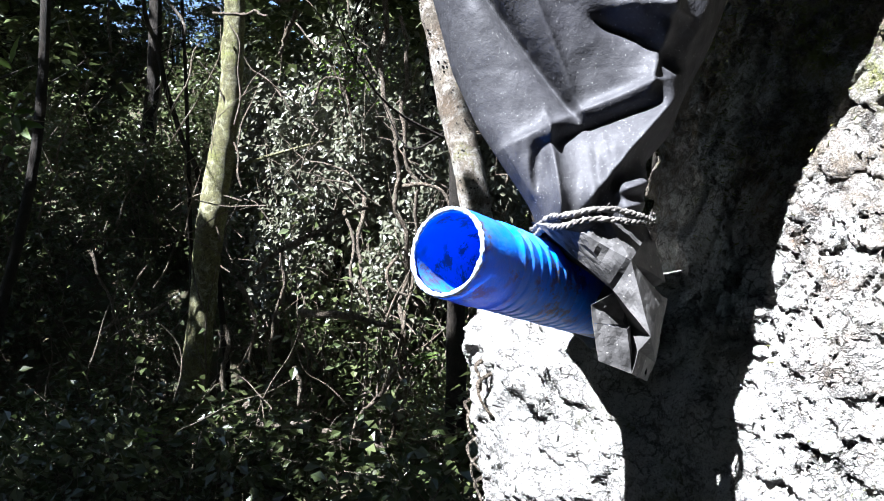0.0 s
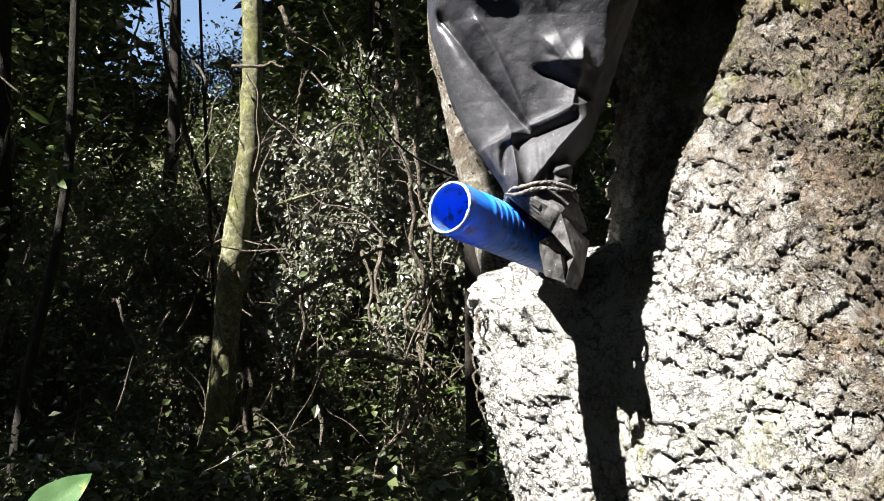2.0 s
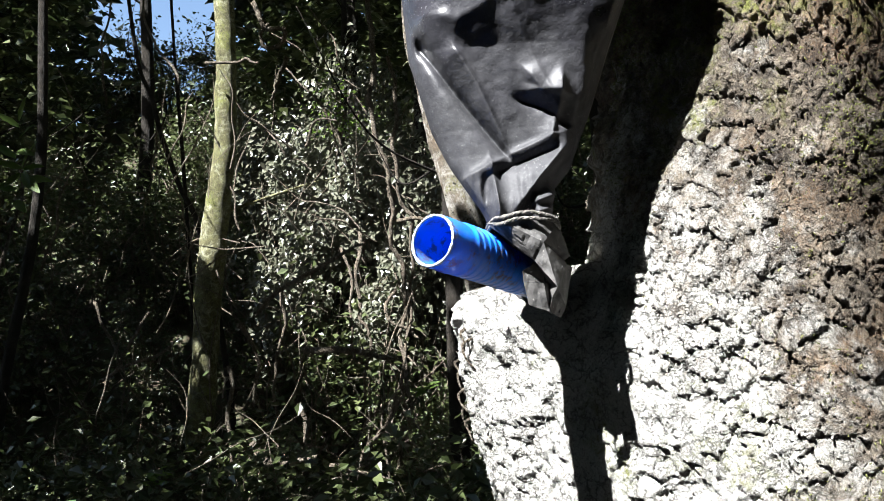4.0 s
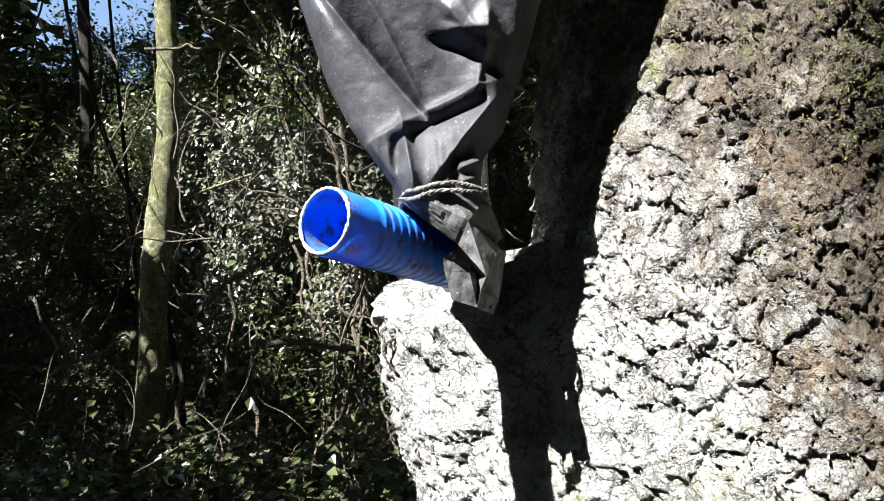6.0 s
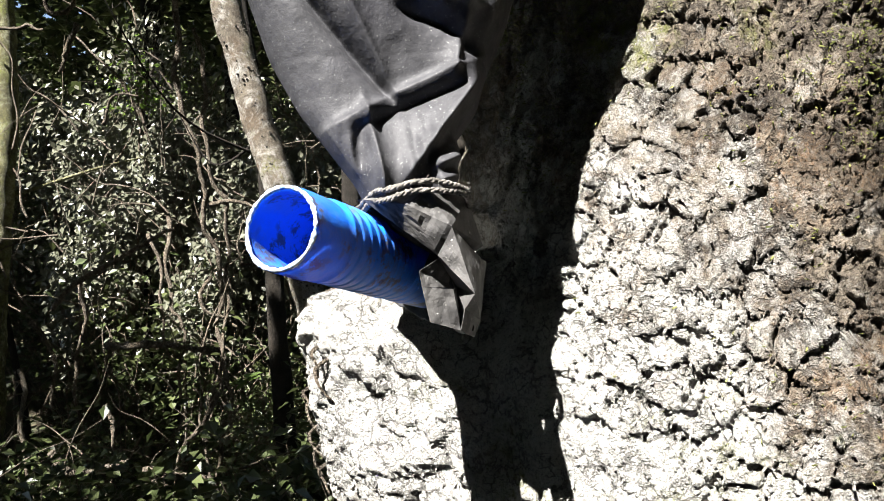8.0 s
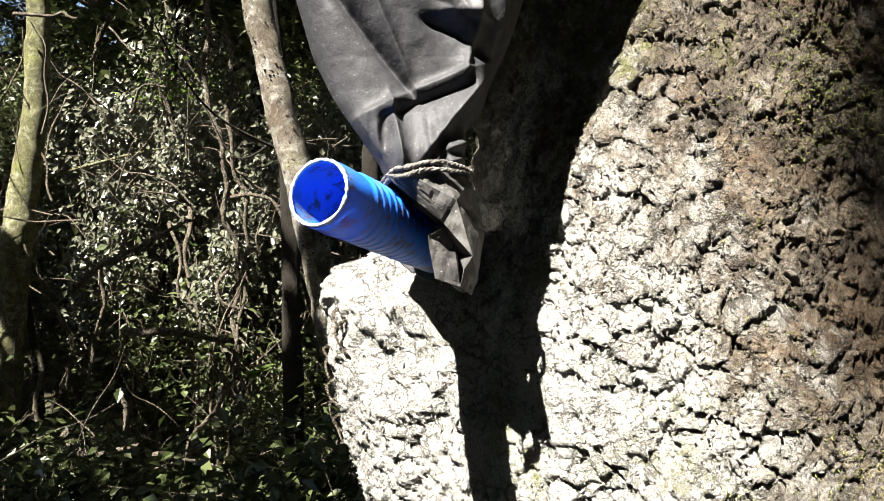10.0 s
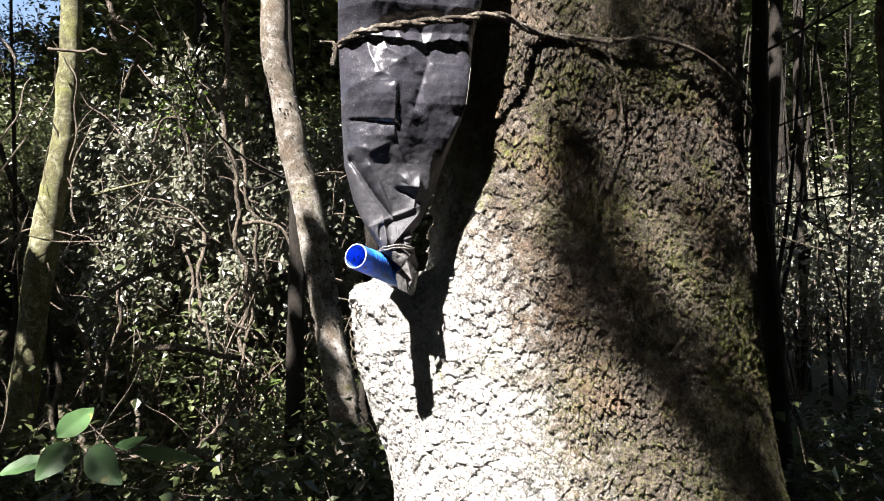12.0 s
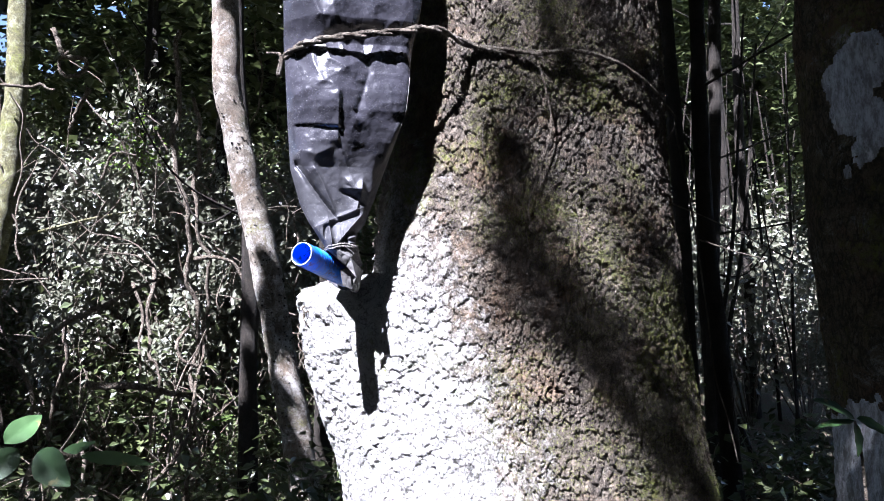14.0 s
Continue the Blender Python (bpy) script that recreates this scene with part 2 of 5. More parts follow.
MOSS = leaf_paint("moss", (0.10, 0.115, 0.025), (0.21, 0.215, 0.06), 0.8, 0.2)
LEAF = leaf_paint("leaf", (0.042, 0.060, 0.020), (0.085, 0.10, 0.038))
# paler copy of the leaf colour, with sunlight painted in for the bright patches
LEAF_SUNLIT = leaf_paint("sunlit_glossy_leaf", (0.078, 0.085, 0.055), (0.14, 0.142, 0.10), 0.3, 0.2)
LEAF_FRESH = leaf_paint("fresh_leaf", (0.11, 0.19, 0.03), (0.17, 0.26, 0.05), 0.55, 0.45)

p = Paint("lichen_crust")
p.bump(p.noise(130, 6, 0.75, (1, 1, 0.4)), 0.004, 0.8)
CRUST = p.finish(p.mix(p.ramp(p.noise(70, 6, 0.8, (1, 1, 0.35)), 0.42, 0.6), (0.18, 0.18, 0.175), (0.44, 0.455, 0.475)), 0.9)

p = Paint("leaf_litter")
LITTER = p.finish(p.mix(p.ramp(p.noise(9, 6, 0.7), 0.4, 0.6), p.mix(p.noise(40, 5), (0.03, 0.022, 0.014), (0.11, 0.075, 0.045)), (0.05, 0.06, 0.025)), 0.9)
p.bump(p.noise(22, 6, 0.8), 0.05, 1.0)

p = Paint("black_plastic")
height = p.add("ShaderNodeSeparateXYZ", Vector=p.where).outputs["Z"]
clean = p.ramp(p.maths("ADD", height, p.ramp(p.noise(30, 4), 0.3, 0.7, -0.04, 0.04)), 0.05, 0.135)
dust = p.maths("MULTIPLY", p.ramp(p.noise(1700, 2, 0.6), 0.68, 0.72), p.ramp(p.noise(60, 4, 0.7), 0.40, 0.60, 0.25, 1.0))
haze = p.ramp(p.noise(45, 8, 0.8), 0.35, 0.7, 0.0, 1.0)
tone = p.mix(haze, (0.022, 0.022, 0.025), (0.060, 0.060, 0.063))
tone = p.mix(clean, tone, p.mix(haze, (0.017, 0.017, 0.021), (0.042, 0.041, 0.050)))
tone = p.mix(dust, tone, (0.45, 0.45, 0.43))
p.bump(p.maths("ADD", p.noise(60, 6, 0.65), p.maths("MULTIPLY", p.noise(600, 3), 0.15)), 0.0014, 0.6)
PLASTIC = p.finish(tone, p.maths("SUBTRACT", p.ramp(p.noise(40, 4, 0.6), 0.3, 0.7, 0.54, 0.70), p.maths("MULTIPLY", clean, 0.38)), Specular_IOR_Level=p.ramp(clean, 0.0, 1.0, 0.20, 1.0))

p = Paint("dusty_plastic")
tone = p.mix(p.ramp(p.noise(60, 6, 0.7), 0.35, 0.7), (0.042, 0.041, 0.040), (0.135, 0.130, 0.124))
tone = p.mix(p.ramp(p.noise(700, 4, 0.7), 0.66, 0.7), tone, (0.40, 0.39, 0.36))
p.bump(p.noise(160, 6, 0.65), 0.0012, 0.6)
PLASTIC_DUST = p.finish(tone, 0.66, Specular_IOR_Level=0.25)

p = Paint("blue_plastic")
mud = p.maths("MULTIPLY", p.ramp(p.noise(190, 6, 0.78), 0.50, 0.56), p.ramp(p.noise(45, 3), 0.44, 0.54))
tone = p.mix(mud, p.mix(p.noise(200, 4), (0.006, 0.13, 0.66), (0.014, 0.21, 0.84)), (0.06, 0.055, 0.05))
tone = p.mix(p.maths("MULTIPLY", p.ramp(p.noise(70, 7, 0.75), 0.42, 0.62), 0.30), tone, (0.16, 0.19, 0.28))
p.bump(p.noise(700, 3), 0.0003, 0.5)
BLUE = p.finish(tone, 0.42, Specular_IOR_Level=0.25)
glow = p.add("ShaderNodeBsdfTranslucent", Color=(0.01, 0.13, 1.0, 1))
m = p.add("ShaderNodeMixShader", Fac=0.13)
p.tree.links.new(p.bsdf.outputs[0], m.inputs[1])
p.tree.links.new(glow.outputs[0], m.inputs[2])
p.tree.links.new(m.outputs[0], p.out.inputs["Surface"])

p = Paint("frayed_edge")
EDGE = p.finish(p.mix(p.ramp(p.noise(500, 4), 0.34, 0.52), (0.05, 0.16, 0.52), (0.44, 0.49, 0.54)), 0.75)
p = Paint("twine")
p.bump(p.noise(1500, 3, 0.6, (1, 1, 0.3)), 0.0008, 1.0)
TWINE = p.finish(p.mix(p.ramp(p.noise(420, 5, 0.7), 0.38, 0.62), (0.05, 0.046, 0.040), (0.20, 0.185, 0.165)), 0.9)
p = Paint("pale_fibre")
FIBRE = p.finish(p.mix(p.noise(300), (0.14, 0.13, 0.12), (0.32, 0.30, 0.27)), 0.8)


# ---- ground ----
def ground_at(x, y):
    x, y = np.asarray(x, float), np.asarray(y, float)
    steep = 0.72 - 0.5 * smooth(0.5, 6.0, x)
    bank = np.clip(y - 8.5, 0, 9) * steep
    far = np.clip(y - 17.5, 0, None) * 0.12
    q = np.stack([x * 0.5, y * 0.5, 0 * x], -1)
    return -0.10 * np.clip(y, -4, 8.5) + bank + far + 0.18 * fbm(q, 3, 3)


def build_ground():
    xs = np.concatenate([np.linspace(-600, -16, 14), np.linspace(-15, 15, 121), np.linspace(16, 600, 14)])
    ys = np.concatenate([np.linspace(-600, -9, 12), np.linspace(-8, 26, 137), np.linspace(27, 600, 14)])
    gx, gy = np.meshgrid(xs, ys)
    gz = ground_at(gx, gy) * np.exp(-np.clip(np.hypot(gx, gy) - 40, 0, None) / 120)
    me = mesh("ground", np.stack([gx, gy, gz], -1).reshape(-1, 3), sheet_faces(len(ys), len(xs)), LITTER)
    tagged(new("ground", me), "forest floor covered with dark leaf litter", "ground", kind="structure")


build_ground()

# ---- the large tree ----
AXIS = np.array((0.3077, 0.3886))


def trunk_radius(z):
    return np.interp(z, (-1.0, 0.0, 0.5, 0.8, 1.085, 1.186, 1.3025, 1.43, 1.5425, 1.625, 1.775, 3.0, 9.0),
                     (0.52, 0.40, 0.315, 0.272, 0.246, 0.2325, 0.2205, 0.208, 0.195, 0.190, 0.1875, 0.175, 0.10))


def flatness(z, deg=270.0):
    """The trunk is a little flatter in front than at its sides."""
    return 1 - smooth(222, 262, np.asarray(deg)) * np.interp(z, (0.9, 1.1, 1.3, 1.45, 1.6), (0.08, 0.11, 0.11, 0.07, 0.02))


def trunk_surface(ang, z, fine=True):
    """The bark's place at an angle round the axis and a height."""
    r = trunk_radius(z)
    deg = np.degrees(ang) % 360
    # an old burl that ends below the pipe
    side = np.exp(-((deg - 180) / np.where(deg < 180, 24.0, 14.0)) ** 2)
    out = np.interp(z, (0.9, 1.085, 1.13, 1.20, 1.26, 1.30, 1.36), (-0.02, -0.016, -0.005, 0.022, 0.045, 0.060, 0.074))
    jag = np.stack([deg * 0.22, z * 0, z * 0], -1)
    tip = 1.384 + 0.009 * fbm(jag, 3, 5) + 0.005 * vnoise(jag * 6, 8) - 0.034 * smooth(184, 206, deg)
    ragged = smooth(1.30, 1.37, z) * smooth(202, 188, deg)
    out = out * (1 - smooth(tip - 0.007, tip + 0.004, z))
    r = r + out * side
    r = r + 0.0085 * np.exp(-((deg - 208) / 11) ** 2 - ((z - 1.345) / 0.07) ** 2)
    r = r - 0.034 * np.exp(-((deg - 174) / 20) ** 2) * smooth(1.374, 1.392, z) * smooth(1.80, 1.66, z)
    flat = flatness(z, deg)
    p = np.stack([AXIS[0] + r * np.cos(ang), AXIS[1] + flat * r * np.sin(ang), z], -1)
    r = r + 0.010 * fbm(p * (6, 6, 3.5), 2, 21)
    if fine:
        warp = p + 0.0030 * np.stack([fbm(p * 95, 3, 31), fbm(p * 95, 3, 33), fbm(p * 95, 3, 35)], -1)
        scaly = smooth(222, 258, deg + 40 * smooth(1.42, 1.60, z) + 14 * vnoise(p * 22, 43))
        # pale crust: uneven plates with broken cracks between them
        a, b, own, off = plates(warp * (84, 84, 74), 3)
        often = smooth(-0.05, 0.30, fbm(p * 42, 2, 41) + 0.6 * (own - 0.5))
        crust = 0.0022 * (own - 0.5) - 0.0016 * off[..., 2] - 0.0052 * often * (1 - smooth(0.0, 0.09, b - a))
        # weathered side: narrow upright plates
        c, d, own, off = plates((p + 0.8 * (warp - p)) * (150, 150, 66), 72)
        scales = 0.0026 * (own - 0.5) - 0.0010 * off[..., 2] - 0.0058 * (0.25 + 0.75 * smooth(-0.35, 0.15, fbm(p * 26, 2, 45))) * (1 - smooth(0.0, 0.15, d - c))
        small, other, own, off = plates(warp * (250, 250, 200), 6)
        nicks = smooth(0.0, 0.35, fbm(p * 60, 2, 47))
        chips = 0.0010 * (own - 0.5) - 0.0022 * nicks * (1 - smooth(0.0, 0.14, other - small))
        r = r + crust * (1 - scaly) + scales * scaly + chips * (0.7 + 0.5 * scaly)
        r = r + 0.0008 * fbm(p * 330, 2, 61) + 0.0016 * fbm(p * (45, 45, 36), 2, 51)
        r = r + ragged * (0.0050 * fbm(p * (70, 70, 90), 3, 63) - 0.0050 * smooth(0.25, 0.6, vnoise(p * 60, 67)))
    return np.stack([AXIS[0] + r * np.cos(ang), AXIS[1] + flat * r * np.sin(ang), z], -1)


def build_large_tree():
    tree = thing("large_tree", (AXIS[0], AXIS[1], 0), "large tree with rough pale mossy bark and a burl", "tree")
    ang = np.radians(np.concatenate([np.linspace(172, 252, 380), np.linspace(252.35, 330, 240), np.linspace(334, 528, 40)]))
    z = np.concatenate([np.linspace(-0.6, 0.96, 60), np.linspace(0.9615, 1.78, 740), np.linspace(1.83, 8.5, 40)])
    a, h = np.meshgrid(ang, z)
    v = trunk_surface(a, h)
    v = v - np.array((AXIS[0], AXIS[1], 0))
    part("trunk", mesh("trunk", v.reshape(-1, 3), sheet_faces(len(z), len(ang), True), BARK), tree)
    # loose flakes of bark and tufts of moss on the weathered face
    grid = v[60:800, :620]
    rng = np.random.default_rng(9)

    def strewn(count, low, scale, seed):
        i, j = rng.integers(0, grid.shape[0], count), rng.integers(0, grid.shape[1], count)
        at = grid[i, j]
        return at[fbm(at * scale, 3, seed) + 0.25 * rng.normal(0, 1, count) > low]

    def filaments(at, long, thin, lift):
        """Tiny threads that lie on the bark."""
        n = len(at)
        out = at * (1, 1, 0)
        out /= np.linalg.norm(out, axis=1)[:, None]
        side = np.cross(out, (0, 0, 1))
        a = rng.uniform(0, 2 * np.pi, n)[:, None]
        d = side * np.cos(a) + np.array((0, 0, 1)) * np.sin(a)
        w = np.cross(d, out) * (long * thin)[:, None]
        long = long[:, None]
        mid = at + d * long * 0.5 + out * long * (lift * rng.uniform(0.5, 1.6, (n, 1)))
        tip = at + d * long + w * 2 * rng.normal(0, 1, (n, 1)) + out * long * (lift * rng.uniform(-0.6, 1.2, (n, 1)))
        v = np.stack([at - w, at + w, mid + w, mid - w, tip], 1).reshape(-1, 3)
        b = np.arange(n)[:, None] * 5
        return v, np.hstack([b, b + 1, b + 2, b + 3]).tolist() + np.hstack([b + 3, b + 2, b + 4]).tolist()

    at = strewn(45000, -0.2, 16, 301)
    v, f = filaments(at, rng.uniform(0.0012, 0.0036, len(at)), 0.15, 0.3)
    tagged(part("bark_crust", mesh("bark_crust", v, f, BARK, False), tree, "crumbling crust of bark and lichen threads"), kind="stuff")
    at = strewn(170000, 0.14, 11, 311)
    at = at[at[:, 0] + 0.36 * (at[:, 2] - 1.28) + rng.normal(0, 0.03, len(at)) > -0.125]
    v, f = filaments(at, rng.uniform(0.0008, 0.0024, len(at)), 0.11, 0.6)
    tagged(part("moss", mesh("moss", v, f, MOSS, False), tree, "small tufts of yellow-green moss"), kind="stuff")
    for k in range(9):
        z0, turn = 1.382 - 0.011 * k + rng.uniform(-0.004, 0.004), math.radians(176 + rng.uniform(0, 9))
        start = trunk_surface(np.array(turn), np.array(z0), False) - np.array((AXIS[0], AXIS[1], 0))
        hang = rng.uniform(0.010, 0.024)
        line = [start + (0.004, 0, 0), start + (-0.004, -0.002, -hang * 0.2), start + (-0.004 + rng.normal(0, 0.002), -0.003, -hang * 0.6), start + (rng.normal(0, 0.003), -0.002, -hang)]
        v, f = swept(glide(line, 6), (0.0011, 0.0005), 6, 0.5, k, 12)
        part("rootlet", mesh("rootlet", v, f, LIANA), tree, "thin crooked rootlet on the burl")
    return tree


build_large_tree()


def on_trunk(x, z, proud=0.004):
    """The place on the trunk's front at x and z."""
    r = float(trunk_radius(z)) + proud
    dx = x - AXIS[0]
    return (x, AXIS[1] - float(flatness(z)) * math.sqrt(max(r * r - dx * dx, 0.0)), z)


# ---- the bag ----
def crest(x, z, line, amp, above, below, ends=0.006):
    """Height of a fold along a line of (x, z): soft on one flank, steep on the other."""
    best = np.zeros_like(x)
    n = len(line) - 1
    for k in range(n):
        (x0, z0), (x1, z1) = line[k], line[k + 1]
        dx, dz = x1 - x0, z1 - z0
        ln = math.hypot(dx, dz)
        t = ((x - x0) * dx + (z - z0) * dz) / ln
        d = (-(x - x0) * dz + (z - z0) * dx) / ln
        over = np.maximum(np.maximum(-t, t - ln), 0)
        far = np.sqrt(d * d + 4.9e-7) - 0.0007
        h = np.where(d > 0, np.exp(-far / above), np.exp(-far / below)) * np.exp(-(over / ends) ** 2)
        best = np.maximum(best, h)
    return amp * best


# above 1.7 the left edge is widened, unseen, to shade the trunk behind
BAG_Z = (1.405, 1.418, 1.432, 1.443, 1.462, 1.499, 1.56, 1.623, 1.684, 1.73, 1.80, 2.0)
BAG_L = (0.034, 0.029, 0.0203, 0.0135, 0.005, -0.005, -0.009, -0.0115, -0.013, -0.062, -0.11, -0.12)
BAG_R = (0.066, 0.066, 0.069, 0.079, 0.085, 0.097, 0.118, 0.126, 0.137, 0.140, 0.142, 0.142)
FOLDS = [
    ([(0.0020, 1.7040), (0.0180, 1.6740), (0.0320, 1.6480)], 0.0040, 0.0060, 0.0140),
    ([(0.0420, 1.7000), (0.0380, 1.6700), (0.0440, 1.6440)], 0.0034, 0.0060, 0.0090),
    ([(0.0140, 1.6300), (0.0180, 1.6080), (0.0240, 1.5940)], 0.0026, 0.0040, 0.0050),
    ([(0.0300, 1.6320), (0.0340, 1.6140), (0.0500, 1.6060)], 0.0028, 0.0040, 0.0060),
    ([(0.0480, 1.6340), (0.0520, 1.6200)], 0.0022, 0.0040, 0.0040),
    ([(-0.0100, 1.5720), (0.0260, 1.5870), (0.0620, 1.6110)], 0.0030, 0.0110, 0.0130),
    ([(0.0240, 1.5880), (0.0360, 1.5860), (0.0430, 1.5780)], 0.0026, 0.0040, 0.0100),
    ([(0.0040, 1.5440), (0.0250, 1.5410), (0.0430, 1.5395)], -0.0034, 0.0008, 0.0130),
    ([(0.0700, 1.6450), (0.0770, 1.6020), (0.0640, 1.5580)], -0.0044, 0.0100, 0.0090),
    ([(0.0070, 1.5160), (0.0200, 1.5120), (0.0330, 1.5180)], 0.0034, 0.0100, 0.0080),
    ([(0.0205, 1.4355), (0.0436, 1.4464), (0.0723, 1.4575), (0.0800, 1.4535), (0.0858, 1.4478)], 0.0036, 0.0011, 0.0800),
    ([(0.0360, 1.4375), (0.0480, 1.4425), (0.0620, 1.4475)], -0.0050, 0.0020, 0.0042),
    ([(0.0540, 1.4720), (0.0620, 1.4690), (0.0680, 1.4640)], -0.0042, 0.0022, 0.0026),
    ([(0.0683, 1.4464), (0.0570, 1.4340), (0.0464, 1.4212)], 0.0065, 0.0014, 0.0050),
    ([(0.0345, 1.4390), (0.0366, 1.4190)], 0.0045, 0.0016, 0.0016),
    ([(0.0020, 1.5030), (0.0179, 1.4793), (0.0418, 1.4474)], -0.0075, 0.0022, 0.0026),
    ([(0.0205, 1.4960), (0.0292, 1.4810), (0.0429, 1.4493)], 0.0042, 0.0018, 0.0060),
    ([(0.0700, 1.4800), (0.0690, 1.4700), (0.0650, 1.4570)], 0.0052, 0.0016, 0.0050),
    ([(0.0560, 1.4830), (0.0600, 1.4770), (0.0690, 1.4755)], 0.0046, 0.0090, 0.0015),
    ([(0.0593, 1.4235), (0.0680, 1.4262), (0.0769, 1.4214)], 0.0060, 0.0022, 0.0012),
    ([(0.0600, 1.4180), (0.0700, 1.4200), (0.0740, 1.4170)], 0.0050, 0.0020, 0.0015),
    ([(0.0430, 1.5280), (0.0433, 1.5720)], 0.0030, 0.0150, 0.0012),
    ([(0.0417, 1.5310), (0.0560, 1.4960), (0.0680, 1.4680)], 0.0014, 0.0020, 0.0020),
    ([(0.1120, 1.5400), (0.0980, 1.5150), (0.0800, 1.4720)], 0.0030, 0.0030, 0.0090),
]
HOLLOWS = [(0.0315, 1.4290, 0.003, 0.006, 0.002),
           (0.075, 1.4340, 0.009, 0.006, 0.004), (0.093, 1.4850, 0.009, 0.026, 0.0030), (0.089, 1.5700, 0.016, 0.030, 0.0012)]


def build_bag():
    bag = thing("plastic_bag", (0.06, 0.26, 1.41), "wrinkled black plastic bag tied up against the tree trunk", "bag")
    off = np.array((0.06, 0.26, 1.41))
    z = np.concatenate([np.linspace(1.4125, 1.50, 150), np.linspace(1.5008, 1.72, 220), np.linspace(1.725, 2.0, 30)])
    s = np.linspace(-1, 1, 170)
    s = np.sin(s * np.pi / 2) * 0.35 + s * 0.65
    left = np.interp(z, BAG_Z, BAG_L)[:, None]
    right = np.interp(z, BAG_Z, BAG_R)[:, None]
    sm = np.ones(9) / 9
    for e in (left, right):
        e[4:-4, 0] = np.convolve(e[:, 0], sm, "valid")
    x = (left + right) / 2 + (right - left) / 2 * s[None]
    zz = z[:, None] + 0 * x
    face = np.interp(z, (1.405, 1.418, 1.43, 1.447, 1.46, 1.50, 1.535, 1.56, 1.58, 1.60, 1.625, 1.635, 1.645, 1.66, 1.69, 1.74, 2.0), (0.2400, 0.2415, 0.2435, 0.2455, 0.2450, 0.2380, 0.2265, 0.2190, 0.2170, 0.2185, 0.2240, 0.2260, 0.2235, 0.2165, 0.2115, 0.2120, 0.2130))[:, None]
    depth = np.interp(z, (1.405, 1.43, 1.46, 1.55, 2.0), (0.006, 0.009, 0.014, 0.018, 0.020))[:, None]
    up = smooth(1.47, 1.55, z)[:, None]
    depth = depth + 0.025 * smooth(0.1, 1.0, s)[None] * smooth(1.475, 1.44, z)[:, None] + up * np.where(s < 0, 0.010, -0.011)[None]
    lens = 1 - np.abs(s)[None] ** (7.0 - np.where(s < 0, 4.2, 0.0)[None] * up)
    h = np.zeros_like(x)
    for line, amp, above, below in FOLDS:
        h += crest(x, zz, line, amp, above, below)
    for cx, cz, wx, wz, deep in HOLLOWS:
        h -= deep * np.exp(-((((x - cx) / wx) ** 2) + ((zz - cz) / wz) ** 2) ** 2)
    q = np.stack([x, 0 * x, zz], -1)
    h += 0.0022 * fbm(q * (20, 1, 11), 2, 81) + 0.0003 * fbm(q * 130, 2, 84)
    # sharp creases of crumpled film
    h += up * (0.0026 * (0.4 - np.abs(vnoise(q * (30, 1, 22), 85))) + 0.0010 * (0.4 - np.abs(vnoise(q * (75, 1, 60), 86))))
    h += np.exp(-((zz - 1.41) / 0.02) ** 2) * 0.0009 * np.sin(x * 900 + 2 * np.sin(x * 250))
    front = np.stack([x, face + depth * (1 - lens) - h * np.minimum(1, 9 * (1 - np.abs(s)))[None], zz], -1)
    behind = np.stack([x, face + depth * (1 + 1.6 * lens), zz], -1)[:, ::-1][:, 1:-1:7]
    v = np.concatenate([front, behind], 1) - off
    n, m = v.shape[:2]
    f = sheet_faces(n, m, True).tolist() + [list(range((n - 1) * m, n * m))]
    part("sleeve", mesh("sleeve", v.reshape(-1, 3), f, PLASTIC), bag)

    # the gathered end below the twine
    t = np.linspace(0, 1, 110)
    lz = (0.0, 0.22, 0.42, 0.55, 0.75, 1.0)
    lx = np.interp(t, lz, (0.0300, 0.0410, 0.0540, 0.0495, 0.0530, 0.0615))[:, None]
    lh = np.interp(t, lz, (1.4135, 1.4020, 1.3940, 1.3870, 1.3745, 1.3660))[:, None]
    rx = np.interp(t, lz, (0.0690, 0.0720, 0.0725, 0.0720, 0.0700, 0.0664))[:, None]
    rh = np.interp(t, lz, (1.4140, 1.4030, 1.3940, 1.3860, 1.3745, 1.3645))[:, None]
    u = np.linspace(0, 1, 90)[None]
    x = lx + (rx - lx) * u
    zz = lh + (rh - lh) * u
    h = np.zeros_like(x)
    for line, amp, above, below in (
            ([(0.0400, 1.4080), (0.0520, 1.3985), (0.0655, 1.3850)], 0.0040, 0.0090, 0.0012),
            ([(0.0530, 1.4070), (0.0640, 1.4010), (0.0765, 1.3930)], 0.0026, 0.0060, 0.0012),
            ([(0.0505, 1.3880), (0.0570, 1.3700)], 0.0035, 0.0012, 0.0050),
            ([(0.0560, 1.3930), (0.0610, 1.3700)], 0.0040, 0.0012, 0.0030),
            ([(0.0655, 1.3850), (0.0640, 1.3680)], 0.0030, 0.0040, 0.0014),
            ([(0.0765, 1.3930), (0.0690, 1.3800), (0.0665, 1.3680)], 0.0030, 0.0012, 0.0040)):
        h += crest(x, zz, line, amp, above, below, 0.004)
    h -= 0.005 * np.exp(-(((x - 0.0535) / 0.002) ** 2) - ((zz - 1.3850) / 0.005) ** 2)
    h -= 0.003 * np.exp(-(((x - 0.0690) / 0.005) ** 2) - ((zz - 1.3935) / 0.003) ** 2)
    q = np.stack([x, 0 * x, zz], -1)
    h += 0.0006 * fbm(q * 110, 2, 91) + 0.0022 * (0.5 - np.abs(vnoise(q * (150, 1, 90) + 3.0 * q[..., ::-1], 93)))
